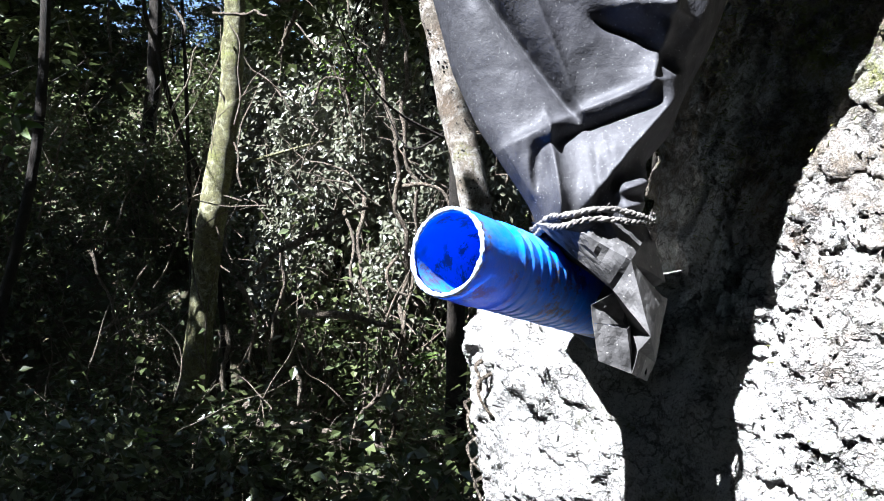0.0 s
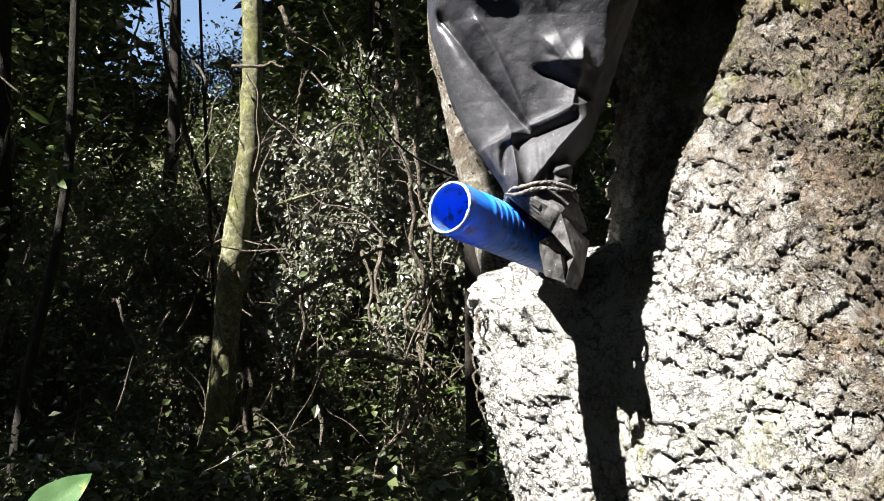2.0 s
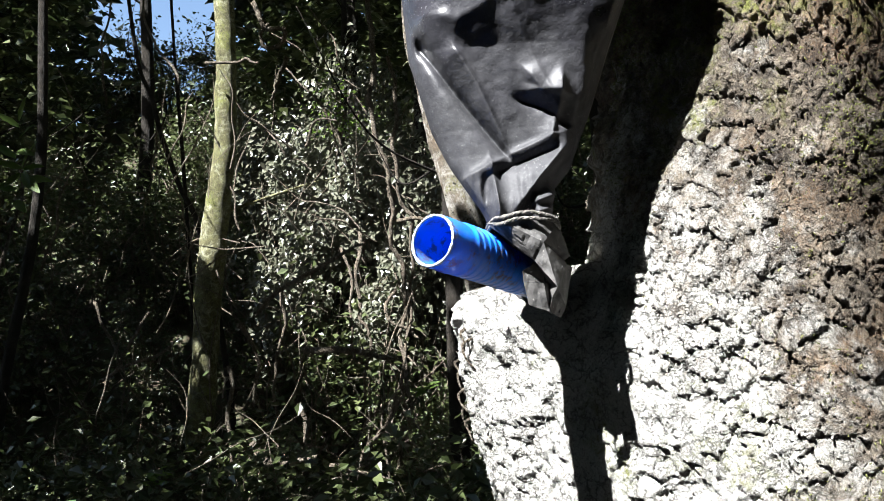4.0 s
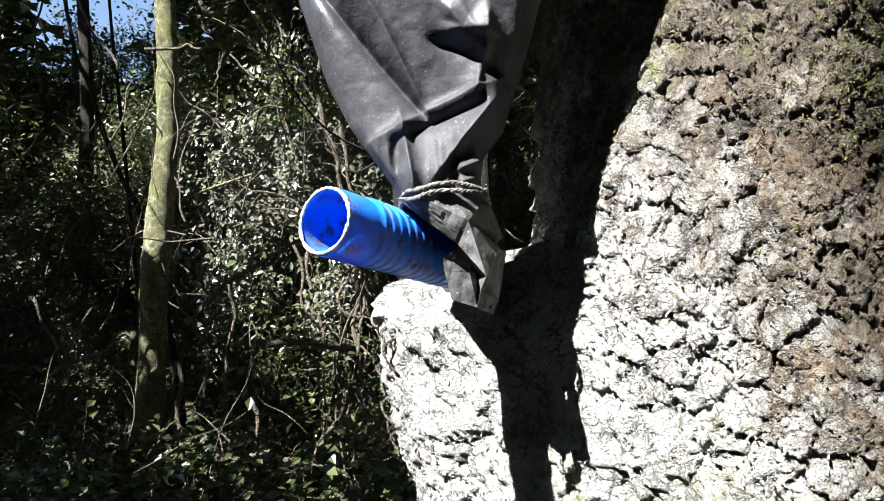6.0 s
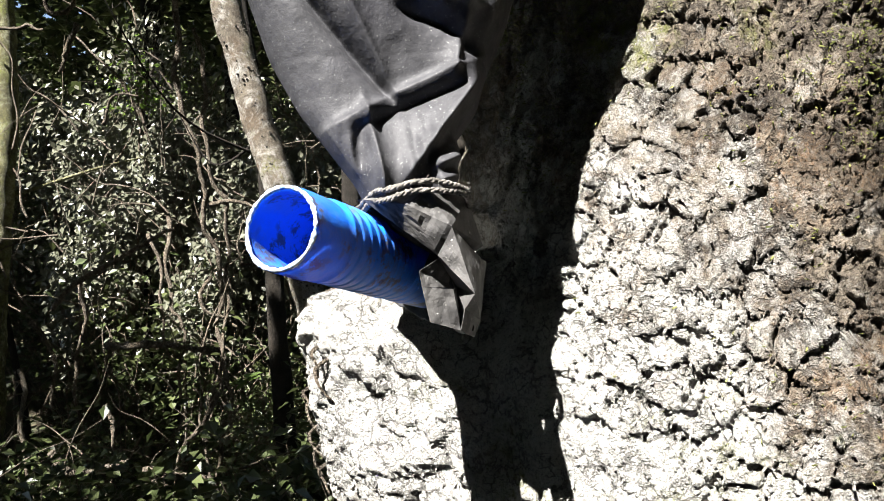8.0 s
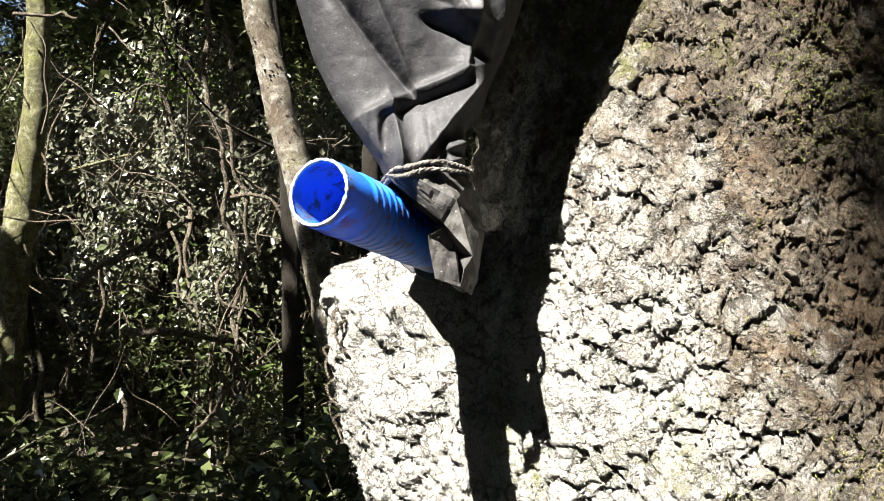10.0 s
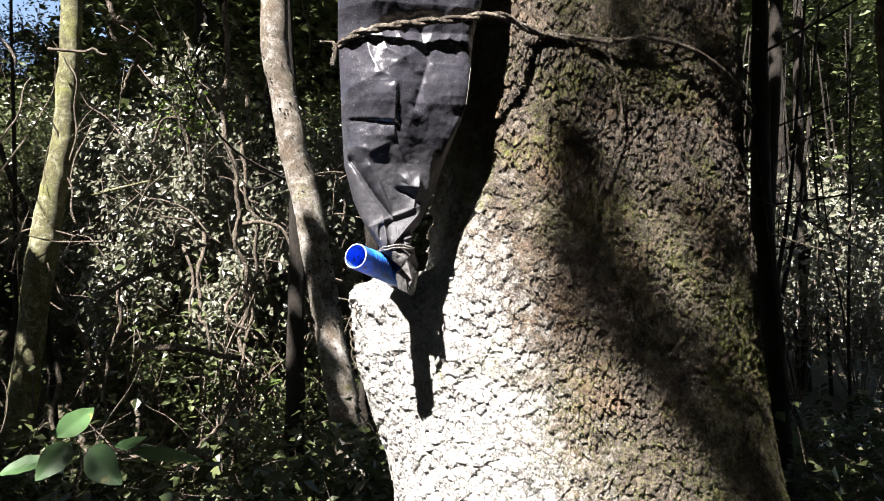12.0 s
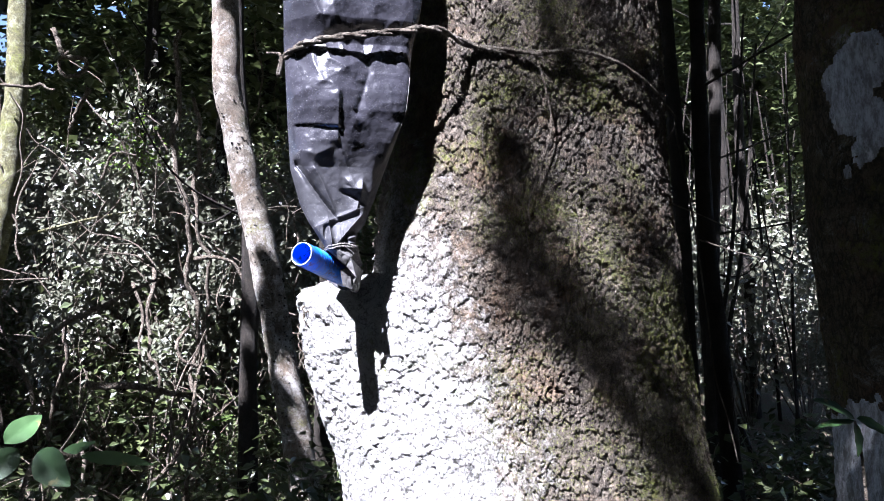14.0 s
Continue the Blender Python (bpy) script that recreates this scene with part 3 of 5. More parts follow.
    arch = np.sin(np.pi * u) ** 0.6 * np.interp(t, (0, 0.5, 1), (0.010, 0.016, 0.008))[:, None]
    mid = np.interp(t, (0, 0.22, 0.42, 0.55, 1), (0.2370, 0.2330, 0.2400, 0.2370, 0.2400))[:, None] * (1 - u) + u * np.interp(t, (0, 0.5, 1), (0.256, 0.262, 0.258))[:, None]
    front = np.stack([x, mid - arch - h * np.minimum(1, 8 * np.minimum(u, 1 - u)), zz], -1)
    behind = np.stack([x, mid - arch * 0.6 + 0.003, zz], -1)[:, ::-1][:, 1:-1]
    v = np.concatenate([front, behind], 1) - off
    n, m = v.shape[:2]
    v[..., 1] += 0.0165
    part("gathered_end", mesh("gathered_end", v.reshape(-1, 3), sheet_faces(n, m, True), PLASTIC), bag, "dusty crumpled end of the bag")

    # stiff folded flaps wrapped round the gathered end
    root, ridge, crown, shoulder = (0.0300, 0.2400, 1.4125), (0.0430, 0.2330, 1.4095), (0.0500, 0.2350, 1.4145), (0.0660, 0.2475, 1.4115)
    fold, far, low, tip, over = (0.0566, 0.2325, 1.4016), (0.0720, 0.2530, 1.3950), (0.0695, 0.2480, 1.3907), (0.0618, 0.2310, 1.3800), (0.0524, 0.2375, 1.3930)
    deep, inner = (0.0691, 0.2560, 1.3930), (0.0601, 0.2475, 1.3818)
    cuff = [(0.0462, 0.2385, 1.3885), (0.0535, 0.2400, 1.3921), (0.0464, 0.2370, 1.3833), (0.0560, 0.2355, 1.3818), (0.0581, 0.2380, 1.3683), (0.0487, 0.2395, 1.3718)]
    corner, heel, point, edge_top = (0.0601, 0.2380, 1.3751), (0.0680, 0.2500, 1.3699), (0.0651, 0.2480, 1.3645), (0.0730, 0.2550, 1.3895)
    flaps = [("flap", [(root, ridge, over), (ridge, fold, over), (over, fold, tip), (fold, low, tip)]), ("flap", [(root, crown, ridge), (ridge, crown, fold), (crown, shoulder, fold), (shoulder, far, fold)]),
             ("flap", [(fold, far, deep), (fold, deep, low)]), ("cuff", [(cuff[2], cuff[3], cuff[5]), (cuff[3], cuff[4], cuff[5])]), ("cuff", [(cuff[0], cuff[1], inner), (cuff[0], inner, cuff[2])]),
             ("cuff", [(over, tip, inner), (cuff[3], inner, cuff[4]), (inner, corner, cuff[4]), (inner, tip, corner)]), ("flap", [(tip, low, heel), (low, edge_top, heel)]), ("cuff", [(tip, heel, corner), (corner, heel, point), (corner, point, cuff[4])])]
    for name, tris in flaps:
        pieces = []
        for tri in tris:
            a, c, d = (np.array(k) for k in tri)
            count = 9
            ij = [(i, j) for i in range(count + 1) for j in range(count + 1 - i)]
            where = {k: n for n, k in enumerate(ij)}
            flat = np.array([a + (c - a) * i / count + (d - a) * j / count for i, j in ij])
            faces = [[where[i, j], where[i + 1, j], where[i, j + 1]] for i, j in ij if i + j < count]
            faces += [[where[i + 1, j], where[i + 1, j + 1], where[i, j + 1]] for i, j in ij if i + j < count - 1]
            pieces.append((flat, faces))
        v, f = joined(pieces)
        # weld the facets, crumple them and give the film a thickness with closed edges
        _, first, back_to = np.unique(np.round(v, 5), axis=0, return_index=True, return_inverse=True)
        back_to = back_to.reshape(-1)
        v = v[first]
        v[:, 1] += 0.0007 * fbm(v * 150, 2, 191) + 0.0005 * fbm(v * (420, 0, 160), 2, 193)
        f = [[int(back_to[i]) for i in q] for q in f]
        edges = collections.Counter(tuple(sorted(e)) for q in f for e in zip(q, q[1:] + q[:1]))
        size = len(v)
        v = np.vstack([v, v + (0, 0.0006, 0)])
        f = f + [[i + size for i in q[::-1]] for q in f] + [[i, j, j + size, i + size] for (i, j), n in edges.items() if n == 1]
        part(name, mesh(name, v - off, f, PLASTIC_DUST, False), bag, "dusty folded flap of the bag")

    # the film tucked under the pipe
    u, w = np.meshgrid(np.linspace(0, 1, 26), np.linspace(0, 1, 14), indexing="ij")
    near = np.stack([0.0425 + 0.0215 * u + 0.003 * np.sin(np.pi * u), 0.3250 - 0.0800 * u, 1.3815 - 0.0140 * u - 0.005 * np.sin(np.pi * u)], -1)
    back_edge = np.stack([0.0550 + 0.0160 * u, 0.3300 - 0.0660 * u, 1.3930 - 0.0100 * u], -1)
    v = near * (1 - w[..., None]) + back_edge * w[..., None]
    v[..., 2] += 0.0016 * fbm(v * (170, 170, 0), 2, 197)
    n, m = v.shape[:2]
    v = np.concatenate([v, v[:, ::-1] + (0, 0, 0.0006)], 1)
    part("under_film", mesh("under_film", v.reshape(-1, 3) - off, sheet_faces(n, 2 * m, True), PLASTIC), bag, "black film tucked under the pipe")

    # thin pale thread on the seam
    hz = np.linspace(1.465, 1.60, 30)
    edge = np.interp(hz, z, right[:, 0])
    line = np.stack([edge - 0.0004, np.interp(hz, z, (face + depth)[:, -1]) - 0.0003, hz], -1)
    v, f = swept(line, (0.00030, 0.00030), 5)
    part("thread", mesh("thread", v - off, f, FIBRE), bag, "pale thread along the seam")
    return bag


bag = build_bag()


def build_twine():
    c = np.array((0.0490, 0.2565, 1.4110))
    twine = thing("twine", c, "frayed dusty grey-brown twine wound round the gathered bag", "twine")
    a = np.linspace(0, 2 * np.pi, 320)
    front = np.maximum(-np.sin(a), 0)
    for turn in range(2):
        strands = []
        for phase in (0, 2.1, 4.2):
            r = 0.00040 * np.stack([np.cos(a * 21 + phase + 0.7 * np.sin(a * 5)), np.sin(a * 21 + phase + 0.7 * np.sin(a * 5))], -1)
            arc = 0.0042 * front ** 0.7 - turn * 0.0030 * front * smooth(0.3, -1.0, np.cos(a))
            lift = (0.5 - turn) * 0.0017 + 0.0004 * np.sin(a * 3 + turn * 2) + 0.0004 * np.sin(a * 7 + turn) - 0.0030 * np.maximum(np.cos(a), 0) ** 3
            ring = np.stack([(0.0176 + r[:, 0]) * np.sign(np.cos(a)) * np.abs(np.cos(a)) ** 0.75, (0.0242 + r[:, 0]) * np.sign(np.sin(a)) * np.abs(np.sin(a)) ** 0.58, r[:, 1] + lift + arc - 0.0005], -1)
            strands.append(swept(ring, (0.00066, 0.00060), 6, 0.5, turn, 9))
        v, f = joined(strands)
        part("strand", mesh("strand", v, f, TWINE), twine)
    rng = np.random.default_rng(33)
    hairs = []
    for k in range(30):
        t = rng.uniform(np.pi * 1.02, np.pi * 1.98)
        p0 = np.array((0.0178 * np.sign(math.cos(t)) * abs(math.cos(t)) ** 0.75, -0.0244 * abs(math.sin(t)) ** 0.58, 0.0042 * abs(math.sin(t)) ** 0.7 + rng.normal(0, 0.0012)))
        q = p0 + rng.normal(0, 0.0010, 3) + (0, -0.0006, 0)
        hairs.append(swept(np.array([p0, (p0 + q) / 2 + rng.normal(0, 0.0004, 3), q]), (0.00010, 0.00005), 3, cap=False))
    v, f = joined(hairs)
    tagged(part("frayed_fibre", mesh("frayed_fibre", v, f, FIBRE), twine, "loose frayed fibres"), kind="stuff")
    return twine


build_twine()


# ---- the blue pipe ----
def build_pipe():
    mouth = Vector((0.004, 0.219, 1.404))
    d = Vector((0.6, 0.77, -0.2)).normalized()
    pipe = thing("blue_pipe", mouth, "short ribbed blue plastic pipe with a frayed mouth", "pipe")
    pipe.rotation_mode = "QUATERNION"
    pipe.rotation_quaternion = d.to_track_quat("Z", "Y")
    outer = [(0.0, 0.01265)]
    s = 0.003
    while s < 0.017:
        outer.append((s, 0.0128))
        s += 0.002
    for k in range(12):
        base = 0.0185 + k * 0.0047
        outer += [(base, 0.0123), (base + 0.0004, 0.0134), (base + 0.0012, 0.0134), (base + 0.0043, 0.0124)]
    outer.append((0.090, 0.0128))
    inner = [(0.090, 0.0), (0.0895, 0.0108), (0.05, 0.0109), (0.02, 0.0110), (0.0006, 0.0111)]
    profile = np.array(outer + inner)
    a = np.linspace(0, 2 * np.pi, 96, endpoint=False)
    v = np.stack([profile[:, 1:2] * np.cos(a)[None], profile[:, 1:2] * np.sin(a)[None], profile[:, 0:1] + 0 * a[None]], -1)
    # the ribs stand out along the upper side and are worn flat below
    top = pipe.rotation_quaternion.inverted() @ Vector((-0.45, -0.25, 0.85)).normalized()
    worn = 0.22 + 0.78 * smooth(-0.1, 0.55, np.cos(a - math.atan2(top.y, top.x)))[None]
    ribbed = ((profile[:, 0] > 0.018) & (profile[:, 1] > 0.012))[:, None]
    round_by = np.where(ribbed, 0.01262 + (profile[:, 1:2] - 0.01262) * worn, profile[:, 1:2] + 0 * worn)
    v[..., 0], v[..., 1] = round_by * np.cos(a)[None], round_by * np.sin(a)[None]
    v = v + 0.00018 * np.stack([fbm(v * 160, 2, 95), fbm(v * 160, 2, 96), 0 * v[..., 0]], -1)
    part("pipe_body", mesh("pipe_body", v.reshape(-1, 3), sheet_faces(len(profile), 96, True), BLUE), pipe)
    a = np.linspace(0, 2 * np.pi, 220, endpoint=False)
    b = np.linspace(0, 2 * np.pi, 10, endpoint=False)
    A, B = np.meshgrid(a, b, indexing="ij")
    flat = np.stack([np.cos(A) * 0.012, np.sin(A) * 0.012, 0 * A], -1)
    rag = 1 + 0.42 * fbm(flat * 620, 3, 97)[..., None][..., 0]
    wide = 0.00064 * rag
    ring = np.stack([(0.01195 + wide * np.cos(B)) * np.cos(A), (0.01195 + wide * np.cos(B)) * np.sin(A), 0.0007 * rag * np.sin(B) - 0.0002], -1)
    n, m = ring.shape[:2]
    f = sheet_faces(n, m, True).tolist() + [[(n - 1) * m + j, (n - 1) * m + (j + 1) % m, (j + 1) % m, j] for j in range(m)]
    part("rim", mesh("rim", ring.reshape(-1, 3), f, EDGE), pipe, "whitish frayed cut edge")


build_pipe()


# ---- the vine round the tree ----
def build_vine():
    line = [(-0.0155, 0.262, 1.622), (0.004, 0.229, 1.629), (0.034, 0.2155, 1.634), (0.0682, 0.2135, 1.640), (0.110, 0.2115, 1.646), (0.150, 0.207, 1.650)]
    line += [on_trunk(x, z, 0.012) for x, z in ((0.196, 1.641), (0.262, 1.627), (0.300, 1.631), (0.355, 1.624), (0.405, 1.607), (0.450, 1.590), (0.485, 1.575))]
    line += [(0.53, 0.45, 1.55), (0.62, 0.55, 1.53), (0.75, 0.60, 1.50), (0.95, 0.62, 1.42)]
    path = glide(line, 14)
    vine = thing("vine", line[7], "twisted brown vine tied round the bag and trunk", "vine")
    o = np.array(line[7])
    k = np.linspace(0, 1, len(path))
    strands = []
    for phase in (0, math.pi):
        turn = np.stack([0 * k, np.cos(k * 75 + phase), np.sin(k * 75 + phase)], -1) * (0.0021 * (1 - 0.75 * smooth(0.3, 0.6, k)))[:, None]
        strands.append(swept(path + turn, (0.0026, 0.0026, 0.0022, 0.0018, 0.0012, 0.0010), 7, 0.35, 3, 14))
    v, f = joined(strands)
    part("stem", mesh("stem", v - o, f, LIANA), vine)
    down = [on_trunk(x, z, p) for x, z, p in ((0.262, 1.625, 0.008), (0.268, 1.590, 0.012), (0.274, 1.545, 0.012), (0.262, 1.500, 0.011), (0.246, 1.455, 0.009), (0.249, 1.430, 0.007))]
    v, f = swept(glide(down, 8), (0.0014, 0.0008), 6, 0.3, 4)
    part("tendril", mesh("tendril", v - o, f, LIANA), vine)
    for pts in (((0.236, 1.632), (0.262, 1.612), (0.285, 1.585)), ((0.192, 1.640), (0.183, 1.612), (0.176, 1.590), (0.184, 1.586)), ((0.205, 1.560), (0.203, 1.520), (0.213, 1.490))):
        v, f = swept(glide([on_trunk(x, z, 0.009) for x, z in pts], 8), (0.0009, 0.0005), 5, 0.3, 5)
        part("tendril", mesh("tendril", v - o, f, LIANA), vine)
    v, f = swept(glide([(-0.03, 0.255, 1.628), (-0.0155, 0.250, 1.624), (-0.018, 0.246, 1.600)], 8), (0.0012, 0.0030), 6, 0.4, 6)
    part("stub", mesh("stub", v - o, f, LIANA), vine)


build_vine()


# ---- trees ----
def build_tree(name, line, radius, material, label, group="forest trees", rough=0.10, sides=28, steps=10, limbs=0, seed=0, fine=0.0):
    """A trunk along a line, with some bare limbs."""
    o = np.array(line[0])
    tree = thing(name, line[0], label, "tree", group)
    path = glide(line, steps)
    v, f = swept(path, radius, sides, rough, seed, 9)
    if fine:
        a, b = cells(v * (40, 40, 28), seed)
        out = v - np.repeat(path, sides, 0)
        v = v + out / (np.linalg.norm(out, axis=1)[:, None] + 1e-9) * (fine * smooth(0, 0.25, b - a))[:, None]
    part("trunk", mesh("trunk", v - o, f, material), tree)
    rng = np.random.default_rng(seed + 100)
    for k in range(limbs):
        p = path[int(len(path) * rng.uniform(0.45, 0.95))]
        away = np.array((rng.normal(), rng.normal(), rng.uniform(0.2, 0.9)))
        away /= np.linalg.norm(away)
        ln = rng.uniform(0.8, 2.2)
        bend = rng.normal(0, 0.15, 3)
        v, f = swept(glide([p, p + away * ln * 0.5 + bend, p + away * ln + (0, 0, 0.2)], 6), (min(radius) * 0.35, min(radius) * 0.08), 6, 0.15, k)
        part("limb", mesh("limb", v - o, f, material), tree)
    return tree


build_tree("mossy_tree", [(-2.83, 8.0, -1.2), (-2.77, 8.0, -0.63), (-2.72, 8.0, 0.07), (-2.64, 8.0, 0.83), (-2.59, 8.0, 1.42), (-2.53, 8.0, 1.88), (-2.46, 8.0, 2.38),
                          (-2.37, 8.0, 2.88), (-2.33, 8.0, 3.47), (-2.31, 8.0, 4.06), (-2.3, 8.1, 6.0), (-2.0, 8.2, 9.0)],
           (0.17, 0.15, 0.14, 0.135, 0.14, 0.15, 0.125, 0.115, 0.115, 0.11, 0.10, 0.06), BARK_GREEN, "slender crooked tree with yellow-green mossy bark", seed=2, limbs=2)
LEANING = [(0.85, 6.5, -1.2), (0.62, 6.5, -0.5), (0.5, 6.5, -0.07), (0.41, 6.5, 0.47), (0.29, 6.5, 1.07), (0.21, 6.5, 1.57), (0.09, 6.5, 2.18), (-0.03, 6.5, 2.69), (-0.13, 6.5, 3.2), (-0.2, 6.5, 3.57), (-0.22, 6.5, 4.36),
                            (-0.27, 6.5, 6.5), (-0.1, 6.5, 9.5)]
GIRTH = (0.17, 0.15, 0.14, 0.135, 0.13, 0.13, 0.13, 0.125, 0.12, 0.12, 0.12, 0.10, 0.07)
leaning = build_tree("leaning_tree", LEANING, GIRTH, BARK_GREY, "leaning slim tree with grey knobbly bark", seed=3, limbs=0, rough=0.09)


def build_blotched_tree():
    tree = thing("blotched_tree", (1.22, 0.60, 0), "tree with dark bark blotched by pale lichen", "tree", "forest trees")
    z = np.concatenate([np.linspace(-0.4, 0.95, 40), np.linspace(0.955, 2.0, 330), np.linspace(2.05, 9, 30)])
    ang = np.radians(np.concatenate([np.linspace(140, 290, 180), np.linspace(293, 497, 30)]))
    a, h = np.meshgrid(ang, z)
    cx = np.interp(h, (-0.4, 0.7, 1.15, 1.30, 1.48, 1.85, 4.0, 9.0), (1.315, 1.265, 1.25, 1.23, 1.21, 1.20, 1.2, 1.3))
    r = np.interp(h, (-0.4, 0.7, 1.15, 1.85, 4.0, 9.0), (0.30, 0.235, 0.215, 0.20, 0.18, 0.10))
    p = np.stack([cx + r * np.cos(a), 0.60 + r * np.sin(a), h], -1)
    q = p + 0.004 * np.stack([vnoise(p * 60, 131), vnoise(p * 60, 132), vnoise(p * 60, 133)], -1)
    b, c = cells(q * (85, 85, 40), 103)
    r = r + 0.008 * fbm(p * 6, 2, 121) - 0.003 * (1 - smooth(0, 0.2, c - b)) * smooth(-0.4, 0.3, vnoise(p * 16, 141)) + 0.0014 * fbm(p * 120, 3, 151)
    v = np.stack([cx + r * np.cos(a) - 1.22, r * np.sin(a), h], -1)
    part("trunk", mesh("trunk", v.reshape(-1, 3), sheet_faces(len(z), len(ang), True), BARK_PALE), tree)
    # crusts of pale lichen, a little proud of the bark
    deg = np.degrees(a)
    wobble = fbm(p * 14, 4, 161)
    high = 1 - ((deg - 196) / 20) ** 2 - ((h - 1.72) / 0.13) ** 2 + 0.9 * wobble
    low = np.where(h < 1.163 + 0.03 * wobble, 1.0, -1.0) + 0.5 * fbm(p * 30, 3, 171)
    small = 1 - ((deg - 208) / 8) ** 2 - ((h - 1.50) / 0.06) ** 2 + 0.9 * wobble
    for mask in (high, low, small):
        i, j = np.nonzero(mask[40:370, :180] > 0.25)
        i = i + 40
        n = len(ang)
        q = np.stack([i * n + j, i * n + j + 1, (i + 1) * n + j + 1, (i + 1) * n + j], -1)
        used, back_to = np.unique(q, return_inverse=True)
        rows = v.reshape(-1, 3)[used]
        out = (rows - (0.0, 0.0, 0.0)) * (1, 1, 0)
        out = out / np.linalg.norm(out, axis=1)[:, None]
        rows = rows + out * (0.0012 + 0.0008 * fbm(rows * 90, 2, 181))[:, None]
        part("lichen", mesh("lichen", rows, back_to.reshape(-1, 4), CRUST), tree, "pale grey lichen crust")


build_blotched_tree()

def knobs(tree, line, radius):
    """Blunt dark knobs all over a slim trunk."""
    rng = np.random.default_rng(77)
    path = glide(line, 10)
    pieces = []
    for k in range(330):
        i = rng.integers(10, len(path) - 30)
        a = rng.uniform(np.pi, 2 * np.pi)
        r = float(np.interp(i / len(path), np.linspace(0, 1, len(radius)), radius))
        d = np.array((math.cos(a), math.sin(a), 0.15))
        p0 = path[i] + (0, 0, rng.uniform(-0.03, 0.03)) + d * r * 0.95
        w = rng.uniform(0.005, 0.012)
        pieces.append(swept(np.array([p0, p0 + d * w, p0 + d * w * 1.7]), (w, w * 0.8, w * 0.2), 6))
    v, f = joined(pieces)
    tagged(part("bark_relief", mesh("bark_relief", v - np.array(line[0]), f, KNOB), tree, "dark blunt knobs on the bark"), kind="stuff")


knobs(leaning, LEANING, GIRTH)
for k, (x, y, r, lean) in enumerate(((2.80, 4.0, 0.055, -0.02), (3.07, 4.0, 0.058, -0.03), (4.45, 6.2, 0.07, 0.10), (5.9, 8.5, 0.09, 0.05),
                                     (8.4, 11.0, 0.10, 0.05), (9.8, 13.5, 0.15, 0.0), (6.2, 14.0, 0.11, 0.04))):
    g = float(ground_at(x, y)) - 0.1
    bend = RNG.normal(0, 0.06, 4)
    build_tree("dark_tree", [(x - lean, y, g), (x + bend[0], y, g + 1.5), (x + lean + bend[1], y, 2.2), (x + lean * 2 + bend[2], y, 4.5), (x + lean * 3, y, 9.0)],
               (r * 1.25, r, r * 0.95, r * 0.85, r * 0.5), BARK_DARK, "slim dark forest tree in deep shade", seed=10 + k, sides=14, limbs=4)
for k, (x, y, r, lean) in enumerate(((0.0, 7.0, 0.085, 0.0), (0.75, 7.2, 0.09, 0.1), (-6.2, 9.5, 0.14, 0.1), (-7.6, 11.5, 0.16, -0.1), (-4.9, 12.0, 0.12, 0.05), (-4.2, 7.0, 0.05, 0.2), (1.9, 9.5, 0.12, 0.0), (-0.6, 10.5, 0.10, 0.08), (-1.4, 9.2, 0.045, 0.1))):
    g = float(ground_at(x, y)) - 0.1
    bend = RNG.normal(0, 0.08, 4)
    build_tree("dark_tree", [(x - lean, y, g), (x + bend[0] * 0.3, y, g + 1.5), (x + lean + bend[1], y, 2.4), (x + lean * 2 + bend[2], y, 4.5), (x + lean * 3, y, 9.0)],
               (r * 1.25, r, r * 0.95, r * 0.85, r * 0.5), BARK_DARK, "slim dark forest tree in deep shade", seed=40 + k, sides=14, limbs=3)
build_tree("sapling", [(-2.5, 8.7, -0.8), (-2.7, 8.7, 1.2), (-2.92, 8.7, 2.30), (-3.10, 8.7, 2.70), (-3.30, 8.7, 3.33), (-3.40, 8.7, 3.78), (-3.56, 8.7, 4.30), (-3.75, 8.7, 6.2)], (0.035, 0.03, 0.028, 0.02), BARK_DARK, "thin dark bent sapling", seed=60, sides=10, limbs=2)
build_tree("sapling", [(-2.98, 8.8, -0.8), (-3.06, 8.8, 2.2), (-3.12, 8.8, 3.74), (-3.15, 8.8, 4.33), (-3.2, 8.8, 6.2)], (0.025, 0.02, 0.015), BARK_DARK, "thin dark bent sapling", seed=61, sides=10, limbs=2)


for k in range(38):
    y = RNG.uniform(8, 19)
    x = y * RNG.uniform(0.58, 0.86)
    g = float(ground_at(x, y)) - 0.1
    r = RNG.uniform(0.010, 0.045) * (1.0 if k % 5 else 0.5)
    lean, bow = RNG.normal(0, 0.30), RNG.normal(0, 0.20)
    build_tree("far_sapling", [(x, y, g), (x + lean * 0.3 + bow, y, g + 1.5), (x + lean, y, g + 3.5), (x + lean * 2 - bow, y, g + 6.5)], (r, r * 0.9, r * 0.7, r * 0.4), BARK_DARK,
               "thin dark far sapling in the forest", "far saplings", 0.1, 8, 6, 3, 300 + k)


# ---- crowns above ----
def sunlit(at, size=0.0):
    """Distance of leaves from the open shafts in the leaf roof, in units of their width; none reaches into those on the large tree."""
    best = np.full(len(at), 9.0)
    s = np.array(SUN)
    for k, (x, y, z, wide) in enumerate(SHAFTS):
        d = at - (x, y, z)
        d = d - (d @ s)[:, None] * s
        best = np.minimum(best, (np.linalg.norm(d, axis=1) - (0.5 * size if k < 13 else 0.0)) / wide)
    return best


